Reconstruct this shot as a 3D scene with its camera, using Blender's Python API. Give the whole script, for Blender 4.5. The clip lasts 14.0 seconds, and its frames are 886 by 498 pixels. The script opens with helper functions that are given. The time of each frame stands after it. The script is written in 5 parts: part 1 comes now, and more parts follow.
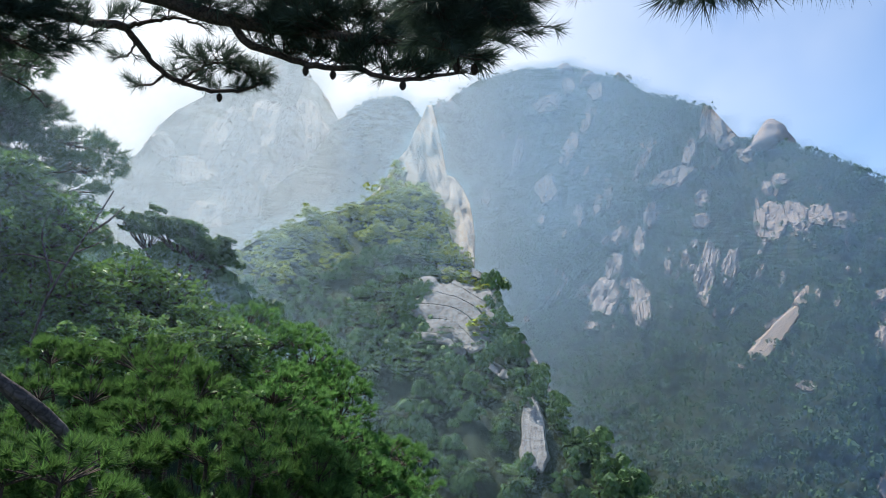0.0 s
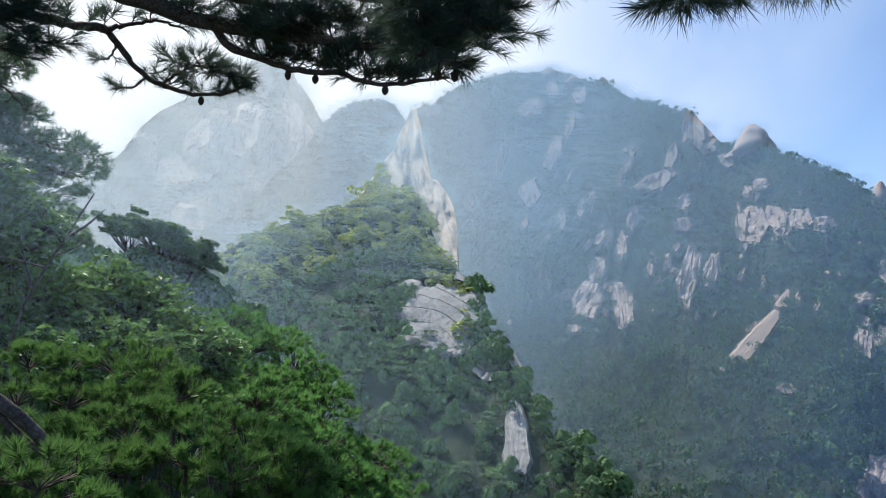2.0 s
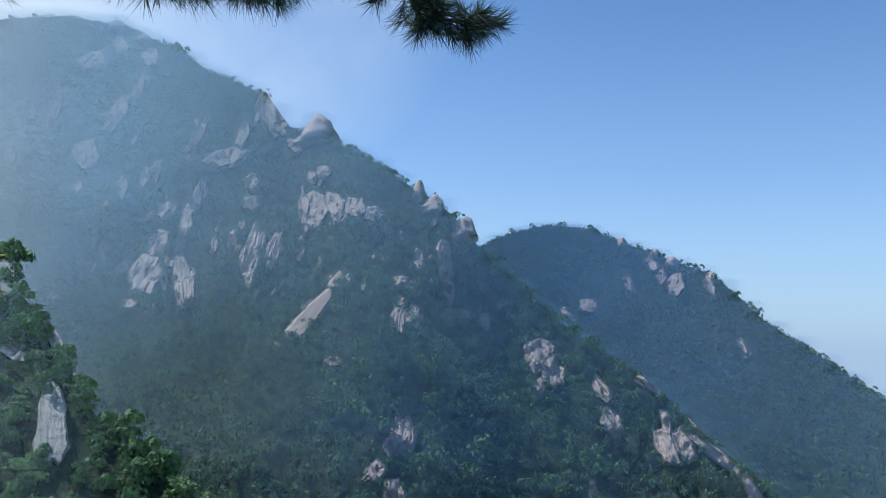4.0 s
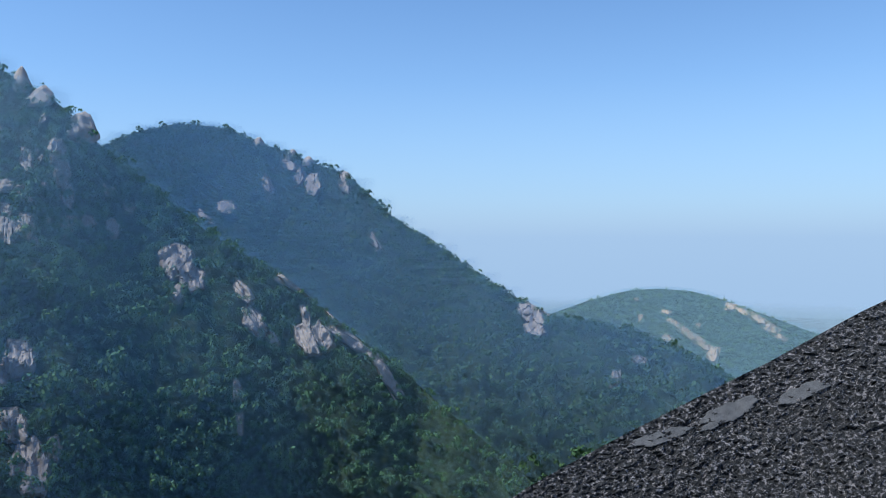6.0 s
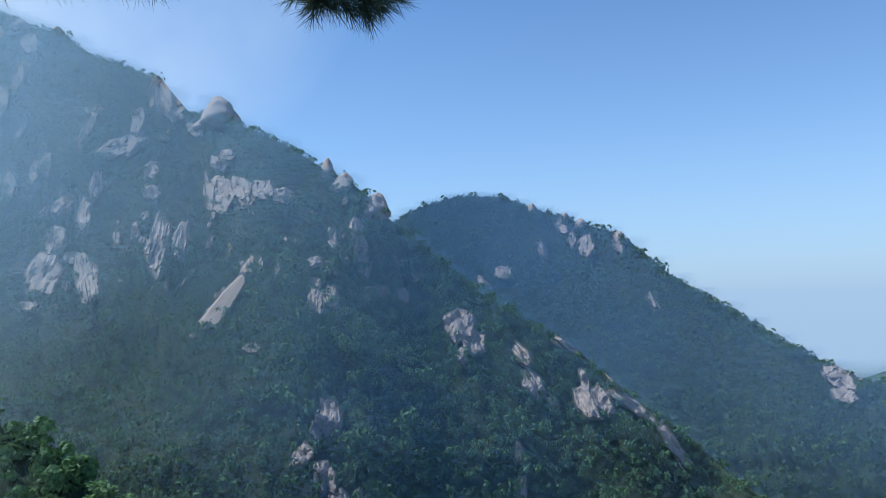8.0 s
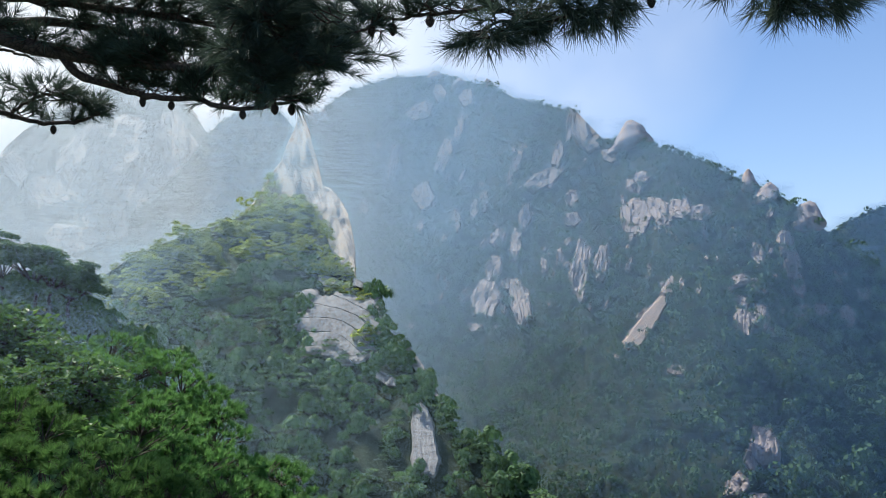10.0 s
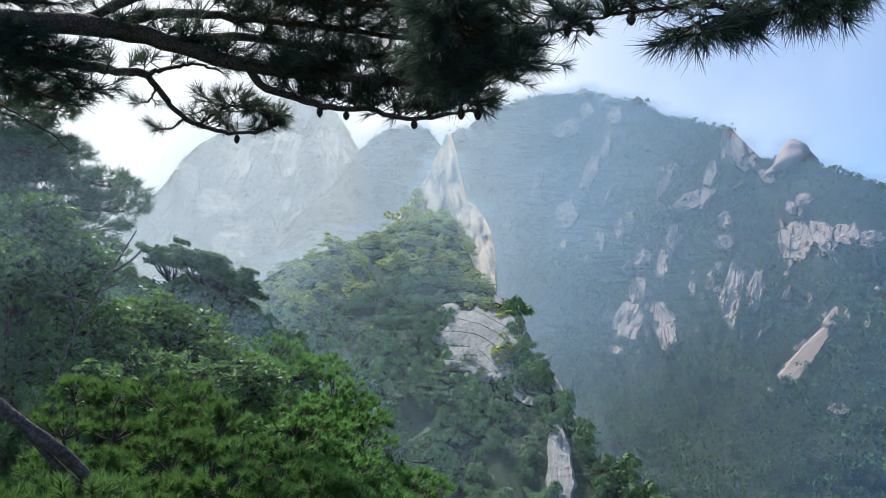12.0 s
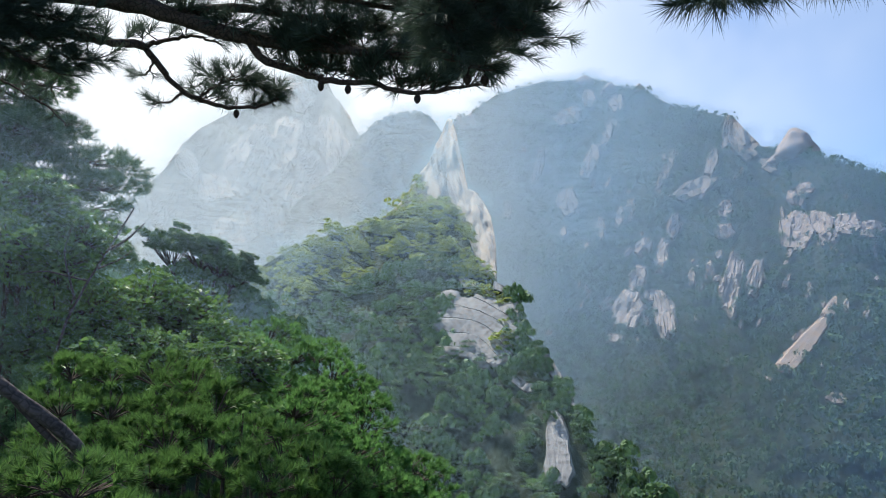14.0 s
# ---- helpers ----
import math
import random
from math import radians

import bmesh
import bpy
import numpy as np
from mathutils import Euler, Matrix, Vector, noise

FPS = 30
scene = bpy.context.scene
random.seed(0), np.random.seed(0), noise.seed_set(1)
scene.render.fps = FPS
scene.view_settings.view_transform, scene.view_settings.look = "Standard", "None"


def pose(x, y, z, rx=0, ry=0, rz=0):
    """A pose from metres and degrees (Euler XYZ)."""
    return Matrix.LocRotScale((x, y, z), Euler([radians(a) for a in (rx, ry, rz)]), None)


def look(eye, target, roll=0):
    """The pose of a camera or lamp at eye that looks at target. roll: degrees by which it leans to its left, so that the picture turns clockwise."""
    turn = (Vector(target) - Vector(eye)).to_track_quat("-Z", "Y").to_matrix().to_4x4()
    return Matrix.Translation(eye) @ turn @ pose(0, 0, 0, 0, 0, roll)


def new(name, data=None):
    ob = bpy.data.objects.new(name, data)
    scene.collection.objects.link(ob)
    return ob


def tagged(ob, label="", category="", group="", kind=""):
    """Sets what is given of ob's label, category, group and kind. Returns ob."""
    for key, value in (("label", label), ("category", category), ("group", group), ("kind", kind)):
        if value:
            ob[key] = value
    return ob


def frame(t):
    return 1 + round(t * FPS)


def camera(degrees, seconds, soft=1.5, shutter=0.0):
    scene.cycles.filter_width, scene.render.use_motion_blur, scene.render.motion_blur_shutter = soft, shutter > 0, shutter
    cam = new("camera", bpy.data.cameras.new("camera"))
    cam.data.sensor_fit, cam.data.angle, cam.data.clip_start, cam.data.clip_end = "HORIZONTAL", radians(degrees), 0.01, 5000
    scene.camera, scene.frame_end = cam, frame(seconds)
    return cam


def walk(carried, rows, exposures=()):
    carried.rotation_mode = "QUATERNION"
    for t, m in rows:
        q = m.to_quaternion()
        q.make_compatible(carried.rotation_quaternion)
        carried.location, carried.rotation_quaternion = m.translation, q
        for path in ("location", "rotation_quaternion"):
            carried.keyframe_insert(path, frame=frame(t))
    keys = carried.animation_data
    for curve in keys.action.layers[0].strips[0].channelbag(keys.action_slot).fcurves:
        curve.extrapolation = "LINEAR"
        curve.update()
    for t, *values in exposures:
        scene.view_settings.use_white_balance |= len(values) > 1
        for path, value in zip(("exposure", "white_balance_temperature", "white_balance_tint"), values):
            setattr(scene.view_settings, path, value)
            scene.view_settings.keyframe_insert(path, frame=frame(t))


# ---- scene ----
cam = camera(60.7, 14.0, soft=0.8)
PATH = [
    (0.0, pose(-0.000, 0.000, 1.600, 96.000, -2.500, 0.000)),
    (0.5, pose(0.008, -0.007, 1.598, 96.263, -2.536, 0.099)),
    (1.0, pose(0.007, -0.009, 1.602, 96.503, -2.528, 0.188)),
    (1.5, pose(0.003, -0.006, 1.599, 96.467, -2.477, 0.002)),
    (2.0, pose(0.013, -0.018, 1.606, 96.295, -2.523, -1.225)),
    (2.5, pose(0.044, -0.111, 1.604, 95.698, -2.679, -4.090)),
    (3.0, pose(0.154, -0.312, 1.564, 95.459, -3.695, -12.287)),
    (3.5, pose(0.277, -0.414, 1.547, 96.409, -4.160, -24.580)),
    (4.0, pose(0.268, -0.376, 1.557, 96.030, -2.711, -33.510)),
    (4.2, pose(0.268, -0.376, 1.557, 95.410, -1.972, -36.302)),
    (4.7, pose(0.268, -0.360, 1.562, 93.399, -0.659, -44.405)),
    (5.2, pose(0.270, -0.325, 1.575, 91.059, -0.153, -52.976)),
    (5.7, pose(0.271, -0.287, 1.588, 89.283, -0.064, -59.352)),
    (6.3, pose(0.272, -0.265, 1.596, 89.150, 0.042, -60.358)),
    (6.5, pose(0.272, -0.265, 1.596, 89.625, 0.147, -59.017)),
    (7.0, pose(0.284, -0.254, 1.604, 91.204, 0.522, -53.582)),
    (7.5, pose(0.307, -0.253, 1.612, 92.768, 1.020, -47.236)),
    (8.0, pose(0.343, -0.261, 1.620, 94.164, 1.782, -39.621)),
    (8.5, pose(0.392, -0.280, 1.629, 95.527, 2.668, -30.872)),
    (9.0, pose(0.264, -0.257, 1.658, 96.530, 3.098, -22.571)),
    (9.2, pose(0.264, -0.257, 1.658, 96.676, 2.980, -19.588)),
    (9.7, pose(0.233, -0.231, 1.656, 96.775, 2.301, -12.434)),
    (10.2, pose(0.163, -0.170, 1.653, 96.595, 1.130, -6.251)),
    (10.7, pose(0.090, -0.107, 1.650, 96.514, -0.128, -1.586)),
    (11.3, pose(0.047, -0.070, 1.648, 97.079, -1.179, 1.238)),
    (11.5, pose(0.047, -0.070, 1.648, 97.455, -1.375, 1.579)),
    (12.0, pose(0.050, -0.070, 1.643, 97.977, -1.654, 1.757)),
    (12.5, pose(0.047, -0.070, 1.646, 97.970, -1.797, 1.590)),
    (13.0, pose(0.045, -0.052, 1.642, 97.588, -1.848, 1.499)),
    (13.5, pose(0.047, -0.031, 1.618, 97.181, -1.959, 1.578)),
    (14.0, pose(0.033, 0.018, 1.597, 96.973, -2.074, 1.705)),
]
walk(cam, PATH, exposures=[(0.0, 0.34, 6100, 10), (2.0, 0.34, 6100, 10), (3.0, 0.33, 5900, 10), (4.0, -0.02, 5480, 5), (6.5, -0.01, 5260, 4), (8.0, 0.0, 5360, 4),
                           (9.0, 0.15, 5770, 9), (11.3, 0.36, 6150, 10), (14.0, 0.36, 6150, 10)])

SUN_AZ, SUN_EL = -50.0, 57.0


# ---- world and sun ----
def toward(az, el):
    """Unit vector for a compass bearing (clockwise from +y) and an elevation, in degrees."""
    a, e = radians(az), radians(el)
    return Vector((math.sin(a) * math.cos(e), math.cos(a) * math.cos(e), math.sin(e)))


class Tree:
    """Small helper to wire a node tree."""

    def __init__(self, tree):
        self.t = tree
        tree.nodes.clear()

    def n(self, kind, ins=None, **props):
        node = self.t.nodes.new(kind)
        for k, v in props.items():
            if k == "operation":
                node.operation = v
            elif k == "blend_type":
                node.blend_type = v
            elif k == "data_type":
                node.data_type = v
            elif k == "feature":
                node.feature = v
        for k, v in (ins or {}).items():
            if isinstance(v, bpy.types.NodeSocket):
                self.t.links.new(v, node.inputs[k])
            else:
                node.inputs[k].default_value = v
        return node

    def math(self, op, a, b=0.0):
        m = self.n("ShaderNodeMath", operation=op)
        for i, v in enumerate((a, b)):
            if isinstance(v, bpy.types.NodeSocket):
                self.t.links.new(v, m.inputs[i])
            else:
                m.inputs[i].default_value = v
        return m.outputs[0]

    def mix(self, fac, a, b, blend="MIX"):
        m = self.n("ShaderNodeMix")
        m.data_type, m.blend_type = "RGBA", blend
        for i, v in ((0, fac), (6, a), (7, b)):
            if isinstance(v, bpy.types.NodeSocket):
                self.t.links.new(v, m.inputs[i])
            else:
                m.inputs[i].default_value = (*v, 1.0) if isinstance(v, tuple) and len(v) == 3 else v
        return m.outputs[2]

    def ramp(self, fac, stops):
        r = self.n("ShaderNodeValToRGB", {"Fac": fac})
        els = r.color_ramp.elements
        while len(els) < len(stops):
            els.new(0.5)
        for e, (p, c) in zip(els, stops):
            e.position = p
            e.color = (*c, 1.0) if isinstance(c, tuple) else (c, c, c, 1.0)
        return r.outputs["Color"]

    def noise(self, vec, scale, detail=4.0, rough=0.55):
        return self.n("ShaderNodeTexNoise", {"Vector": vec, "Scale": scale, "Detail": detail, "Roughness": rough}).outputs["Fac"]

    def scaled(self, vec, s):
        m = self.n("ShaderNodeMapping", {"Vector": vec})
        m.inputs["Scale"].default_value = s
        return m.outputs["Vector"]


world = bpy.data.worlds.new("sky")
scene.world = world
world.use_nodes = True
w = Tree(world.node_tree)
sky = w.n("ShaderNodeTexSky")
sky.sky_type, sky.sun_disc = "NISHITA", False
sky.sun_elevation, sky.sun_rotation = radians(SUN_EL), radians(SUN_AZ)
sky.altitude, sky.air_density, sky.dust_density, sky.ozone_density = 900.0, 1.0, 0.5, 3.0
gen = w.n("ShaderNodeTexCoord").outputs["Generated"]
toward_sun = w.n("ShaderNodeVectorMath", {0: gen, 1: toward(-38.0, 16.0)}, operation="DOT_PRODUCT").outputs["Value"]
glow = w.ramp(toward_sun, [(0.50, 0.0), (0.62, 0.30), (0.74, 0.74), (0.88, 1.0)])
puff = w.noise(w.scaled(gen, (1.0, 1.0, 1.3)), 2.6, 4.0, 0.5)
cloud = w.ramp(puff, [(0.36, 0.0), (0.68, 1.0)])
mask = w.math("MULTIPLY", w.math("ADD", w.math("MULTIPLY", cloud, 0.55), 0.45), glow)
high = w.n("ShaderNodeVectorMath", {0: gen, 1: toward(14.0, 27.0)}, operation="DOT_PRODUCT").outputs["Value"]
bank = w.math("MULTIPLY", w.ramp(high, [(0.945, 0.0), (0.992, 0.42)]), w.ramp(w.noise(gen, 4.2, 3.0, 0.5), [(0.34, 0.15), (0.60, 1.0)]))
mask = w.math("MAXIMUM", mask, bank)
mask = w.math("MINIMUM", w.math("ADD", mask, w.math("MULTIPLY", glow, w.math("MULTIPLY", glow, 0.5))), 1.0)
CLOUD_WHITE = (5.65, 5.85, 5.95)
PALE_HAZE = (3.0, 3.65, 4.5)
rise = w.n("ShaderNodeSeparateXYZ", {0: gen}).outputs["Z"]
low_sky = w.ramp(rise, [(0.0, 0.95), (0.05, 0.72), (0.20, 0.22), (0.40, 0.0)])
veil = w.mix(mask, w.mix(low_sky, sky.outputs["Color"], PALE_HAZE), CLOUD_WHITE)
back = w.n("ShaderNodeBackground", {"Color": veil, "Strength": 0.15})
out = w.n("ShaderNodeOutputWorld")
world.node_tree.links.new(back.outputs[0], out.inputs[0])

sun_data = bpy.data.lights.new("sun", "SUN")
sun_data.energy, sun_data.angle, sun_data.color = 5.0, radians(2.0), (1.0, 0.93, 0.80)
sun = new("sun", sun_data)
sun.matrix_world = look(toward(SUN_AZ, SUN_EL) * 500, (0, 0, 0))


# ---- materials ----
def material(name, build):
    m = bpy.data.materials.new(name)
    m.use_nodes = True
    t = Tree(m.node_tree)
    surface = build(t)
    o = t.n("ShaderNodeOutputMaterial")
    m.node_tree.links.new(surface, o.inputs["Surface"])
    return m


def principled(t, color, rough, bump=None, strength=0.4, distance=0.05, **extra):
    ins = {"Base Color": color, "Roughness": rough}
    ins.update(extra)
    if bump is not None:
        ins["Normal"] = t.n("ShaderNodeBump", {"Height": bump, "Strength": strength, "Distance": distance}).outputs[0]
    return t.n("ShaderNodeBsdfPrincipled", ins).outputs[0]


def foliage(name, dark, light, patch, through_light=0.35, rough=0.6, leaf=0.55, gloss=0.3):
    """Leaves: dark to light from leaf to leaf, with larger random patches and clumps that put crown light and shade
    into the colour; part of the light passes through.
    """
    def build(t):
        pos = t.n("ShaderNodeNewGeometry")
        rnd = pos.outputs["Random Per Island"]
        big = t.noise(pos.outputs["Position"], patch, 2.0)
        f = t.math("MULTIPLY_ADD", rnd, leaf)
        f.node.inputs[2].default_value = -0.145 - leaf / 2
        # Clump-sized tone, added to make crowns look lit and shaded.
        clump = t.noise(pos.outputs["Position"], patch * 4.5, 1.0)
        f = t.math("ADD", f, t.math("ADD", t.math("MULTIPLY", big, 0.55), t.math("MULTIPLY", clump, 0.75)))
        col = t.ramp(f, [(0.16, dark), (0.72, light)])
        p = principled(t, col, rough, **{"Specular IOR Level": gloss})
        tr = t.n("ShaderNodeBsdfTranslucent", {"Color": t.mix(0.5, col, light)}).outputs[0]
        return t.n("ShaderNodeMixShader", {0: through_light, 1: p, 2: tr}).outputs[0]
    return material(name, build)


def granite(name, pale, grey, stain, size, streak=0.5, crack_dark=0.45, relief=0.6):
    """Weathered granite: pale face, grey lichen, dark water streaks that run down, fine cracks."""
    def build(t):
        pos = t.n("ShaderNodeNewGeometry").outputs["Position"]
        a = t.noise(pos, 0.9 / size, 6.0, 0.62)
        b = t.noise(t.scaled(pos, (1.0, 1.0, 0.16)), 2.2 / size, 5.0, 0.6)
        crack = t.n("ShaderNodeTexVoronoi", {"Vector": t.scaled(pos, (0.8, 0.8, 0.45)), "Scale": 0.55 / size}, feature="DISTANCE_TO_EDGE").outputs["Distance"]
        line = t.ramp(crack, [(0.0, 0.0), (0.035, 1.0)])
        col = t.mix(t.ramp(a, [(0.38, 0.0), (0.66, 1.0)]), pale, grey)
        col = t.mix(t.math("MULTIPLY", t.ramp(b, [(0.5, 0.0), (0.7, 1.0)]), streak), col, stain)
        col = t.mix(t.math("MULTIPLY", t.math("SUBTRACT", 1.0, line), crack_dark), col, stain)
        fine = t.noise(pos, 9.0 / size, 4.0, 0.7)
        col = t.mix(0.35, col, t.ramp(fine, [(0.3, 0.25), (0.7, 0.75)]), "OVERLAY")
        h = t.math("ADD", t.math("MULTIPLY", b, 0.6), t.math("MULTIPLY", line, crack_dark))
        return principled(t, col, 0.85, h, relief, 0.25 * size)
    return material(name, build)


def soil(name, a, b, scale):
    def build(t):
        pos = t.n("ShaderNodeNewGeometry").outputs["Position"]
        n1 = t.noise(pos, scale, 6.0, 0.65)
        n2 = t.noise(pos, scale * 8, 3.0)
        col = t.mix(0.4, t.ramp(n1, [(0.3, a), (0.7, b)]), t.ramp(n2, [(0.3, a), (0.7, b)]))
        return principled(t, col, 0.95, n2, 0.5, 0.3)
    return material(name, build)


def haze_tint(name, color, bright=None):
    """Haze as a strip's surface colour: half the light thrown back, half let through; a second tint, where given,
    paints in the whiter glow towards the sun's side.
    """
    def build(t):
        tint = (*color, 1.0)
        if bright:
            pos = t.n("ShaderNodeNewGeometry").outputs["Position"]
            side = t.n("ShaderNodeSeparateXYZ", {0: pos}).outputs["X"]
            # Sunward glow painted in: the bright tint takes over towards -x.
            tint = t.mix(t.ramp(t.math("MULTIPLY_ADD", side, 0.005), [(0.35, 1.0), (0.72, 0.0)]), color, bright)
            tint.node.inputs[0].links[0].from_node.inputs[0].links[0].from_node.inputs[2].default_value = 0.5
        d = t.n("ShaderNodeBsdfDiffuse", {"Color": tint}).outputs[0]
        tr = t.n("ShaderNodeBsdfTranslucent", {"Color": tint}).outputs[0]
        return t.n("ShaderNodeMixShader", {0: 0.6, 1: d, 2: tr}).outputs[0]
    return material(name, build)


FOREST = foliage("forest_leaves", (0.042, 0.084, 0.046), (0.112, 0.190, 0.084), 0.045, 0.10, 0.8, 0.12, 0.08)
# Sunlight on the crest is put into this bright yellow-green.
SPUR_LIT_LEAVES = foliage("pine_needles_lit", (0.030, 0.074, 0.022), (0.400, 0.475, 0.085), 0.06, 0.62, 0.6, 0.25)
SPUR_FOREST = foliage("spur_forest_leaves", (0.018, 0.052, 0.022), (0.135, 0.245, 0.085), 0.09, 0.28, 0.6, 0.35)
FAR_LEAVES = foliage("far_leaves", (0.014, 0.034, 0.018), (0.100, 0.165, 0.070), 0.035, 0.14, 0.8, 0.08, 0.08)
HILL_LEAVES = foliage("hill_leaves", (0.060, 0.115, 0.032), (0.200, 0.280, 0.075), 0.012)
# Kept near black: shade in the gaps between crowns is put into the ground.
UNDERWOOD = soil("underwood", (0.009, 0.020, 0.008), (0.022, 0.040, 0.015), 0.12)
GRANITE = granite("granite_far", (0.34, 0.275, 0.245), (0.24, 0.20, 0.185), (0.12, 0.10, 0.095), 5.0, 0.8, 0.15, 0.22)
GRANITE_STAINED = granite("granite_stained", (0.225, 0.19, 0.17), (0.15, 0.13, 0.12), (0.06, 0.055, 0.05), 5.0, 0.9, 0.15, 0.25)
GRANITE_CREST = granite("granite_crest", (0.44, 0.365, 0.335), (0.33, 0.285, 0.27), (0.16, 0.14, 0.135), 4.0, 0.8, 0.15, 0.5)
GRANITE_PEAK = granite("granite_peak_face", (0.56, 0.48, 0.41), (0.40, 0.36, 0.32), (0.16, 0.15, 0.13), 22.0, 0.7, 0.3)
# Dark greenish granite: the peak's backlit shade, with some growth, put into its colour.
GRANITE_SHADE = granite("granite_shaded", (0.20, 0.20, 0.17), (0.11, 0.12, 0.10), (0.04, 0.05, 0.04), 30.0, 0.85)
GRANITE_PALE = granite("granite_pale", (0.46, 0.41, 0.355), (0.38, 0.345, 0.305), (0.24, 0.22, 0.195), 3.0, 0.45, 0.25, 0.35)
GRANITE_LEDGE = granite("granite_ledge", (0.32, 0.305, 0.285), (0.20, 0.195, 0.19), (0.075, 0.073, 0.072), 2.2, 0.9, 0.12, 0.4)
GRANITE_SLAB = granite("granite_slab", (0.42, 0.325, 0.265), (0.34, 0.27, 0.23), (0.18, 0.145, 0.125), 4.0, 0.6, 0.0, 0.25)
GRANITE_WARM = granite("granite_warm", (0.47, 0.315, 0.20), (0.36, 0.26, 0.18), (0.18, 0.14, 0.11), 9.0, 0.7, 0.3)
# Strip colours that carry the haze's brightness and blueness.
HAZE_TINT = haze_tint("haze_tint", (0.55, 0.77, 0.99), (0.81, 0.90, 0.95))
HAZE_TINT_SHADE = haze_tint("haze_tint_shade", (0.55, 0.77, 0.99))
HAZE_TINT_BRIGHT = haze_tint("haze_tint_bright", (0.81, 0.90, 0.95))
HAZE_TINT_PALE = haze_tint("haze_tint_pale", (0.62, 0.84, 0.97))
HAZE_TINT_BLUE = haze_tint("haze_tint_blue", (0.42, 0.63, 0.93))
BARK_FAR = soil("bark_far", (0.03, 0.024, 0.02), (0.09, 0.07, 0.055), 1.5)


# ---- mesh tools ----
rng = np.random.default_rng(7)


def hash3(i, j, k):
    h = (i * 374761393 + j * 668265263 + k * 2147483647 % 1013904223) & 0xFFFFFFFF
    h = ((h ^ (h >> 13)) * 1274126177) & 0xFFFFFFFF
    return ((h ^ (h >> 16)) & 0xFFFF) / 65535.0


def value_noise(x, y, seed=0):
    x, y = np.asarray(x, float), np.asarray(y, float)
    i, j = np.floor(x).astype(np.int64), np.floor(y).astype(np.int64)
    u, v = x - i, y - j
    u, v = u * u * (3 - 2 * u), v * v * (3 - 2 * v)
    k = np.int64(seed * 7919 + 13)
    a, b, c, d = hash3(i, j, k), hash3(i + 1, j, k), hash3(i, j + 1, k), hash3(i + 1, j + 1, k)
    return (a * (1 - u) + b * u) * (1 - v) + (c * (1 - u) + d * u) * v


def fbm(x, y, octaves=4, seed=0):
    total, amp, norm = 0.0, 1.0, 0.0
    for o in range(octaves):
        total = total + amp * value_noise(x * 2 ** o, y * 2 ** o, seed + o)
        norm += amp
        amp *= 0.5
    return total / norm


def mesh_from(name, verts, faces, mat, smooth=False):
    """One mesh from numpy arrays: verts (n, 3), faces (m, 3 or 4)."""
    verts, faces = np.asarray(verts, np.float32), np.asarray(faces, np.int32)
    me = bpy.data.meshes.new(name)
    m, k = faces.shape
    me.vertices.add(len(verts))
    me.vertices.foreach_set("co", verts.ravel())
    me.loops.add(m * k)
    me.loops.foreach_set("vertex_index", faces.ravel())
    me.polygons.add(m)
    me.polygons.foreach_set("loop_start", np.arange(0, m * k, k, dtype=np.int32))
    me.polygons.foreach_set("use_smooth", np.full(m, smooth))
    me.update(calc_edges=True)
    me.validate()
    me.materials.append(mat)
    return me


def part_mesh(name, me, parent, label=""):
    ob = new(name, me)
    ob.parent = parent
    return tagged(ob, label) if label else ob


def thing(name, place, label, category, group=""):
    """An empty at the thing's base; its parts are built in world places and hung under it."""
    ob = new(name)
    ob.location = place
    return tagged(ob, label, category, group)


def part(name, verts, faces, mat, parent, label="", smooth=False):
    verts = np.asarray(verts, float) - np.array(parent.location)
    return part_mesh(name, mesh_from(name, verts, faces, mat, smooth), parent, label)


def grid_faces(rows, cols):
    i = np.arange(rows * cols).reshape(rows, cols)
    return np.stack([i[:-1, :-1], i[:-1, 1:], i[1:, 1:], i[1:, :-1]], -1).reshape(-1, 4)


def sphere_points(az, el, d):
    """Places at bearing az, elevation el (degrees) and plan distance d from the lookout."""
    a, e = np.radians(az), np.radians(el)
    return np.stack([d * np.sin(a), d * np.cos(a), 1.6 + d * np.tan(e)], -1)


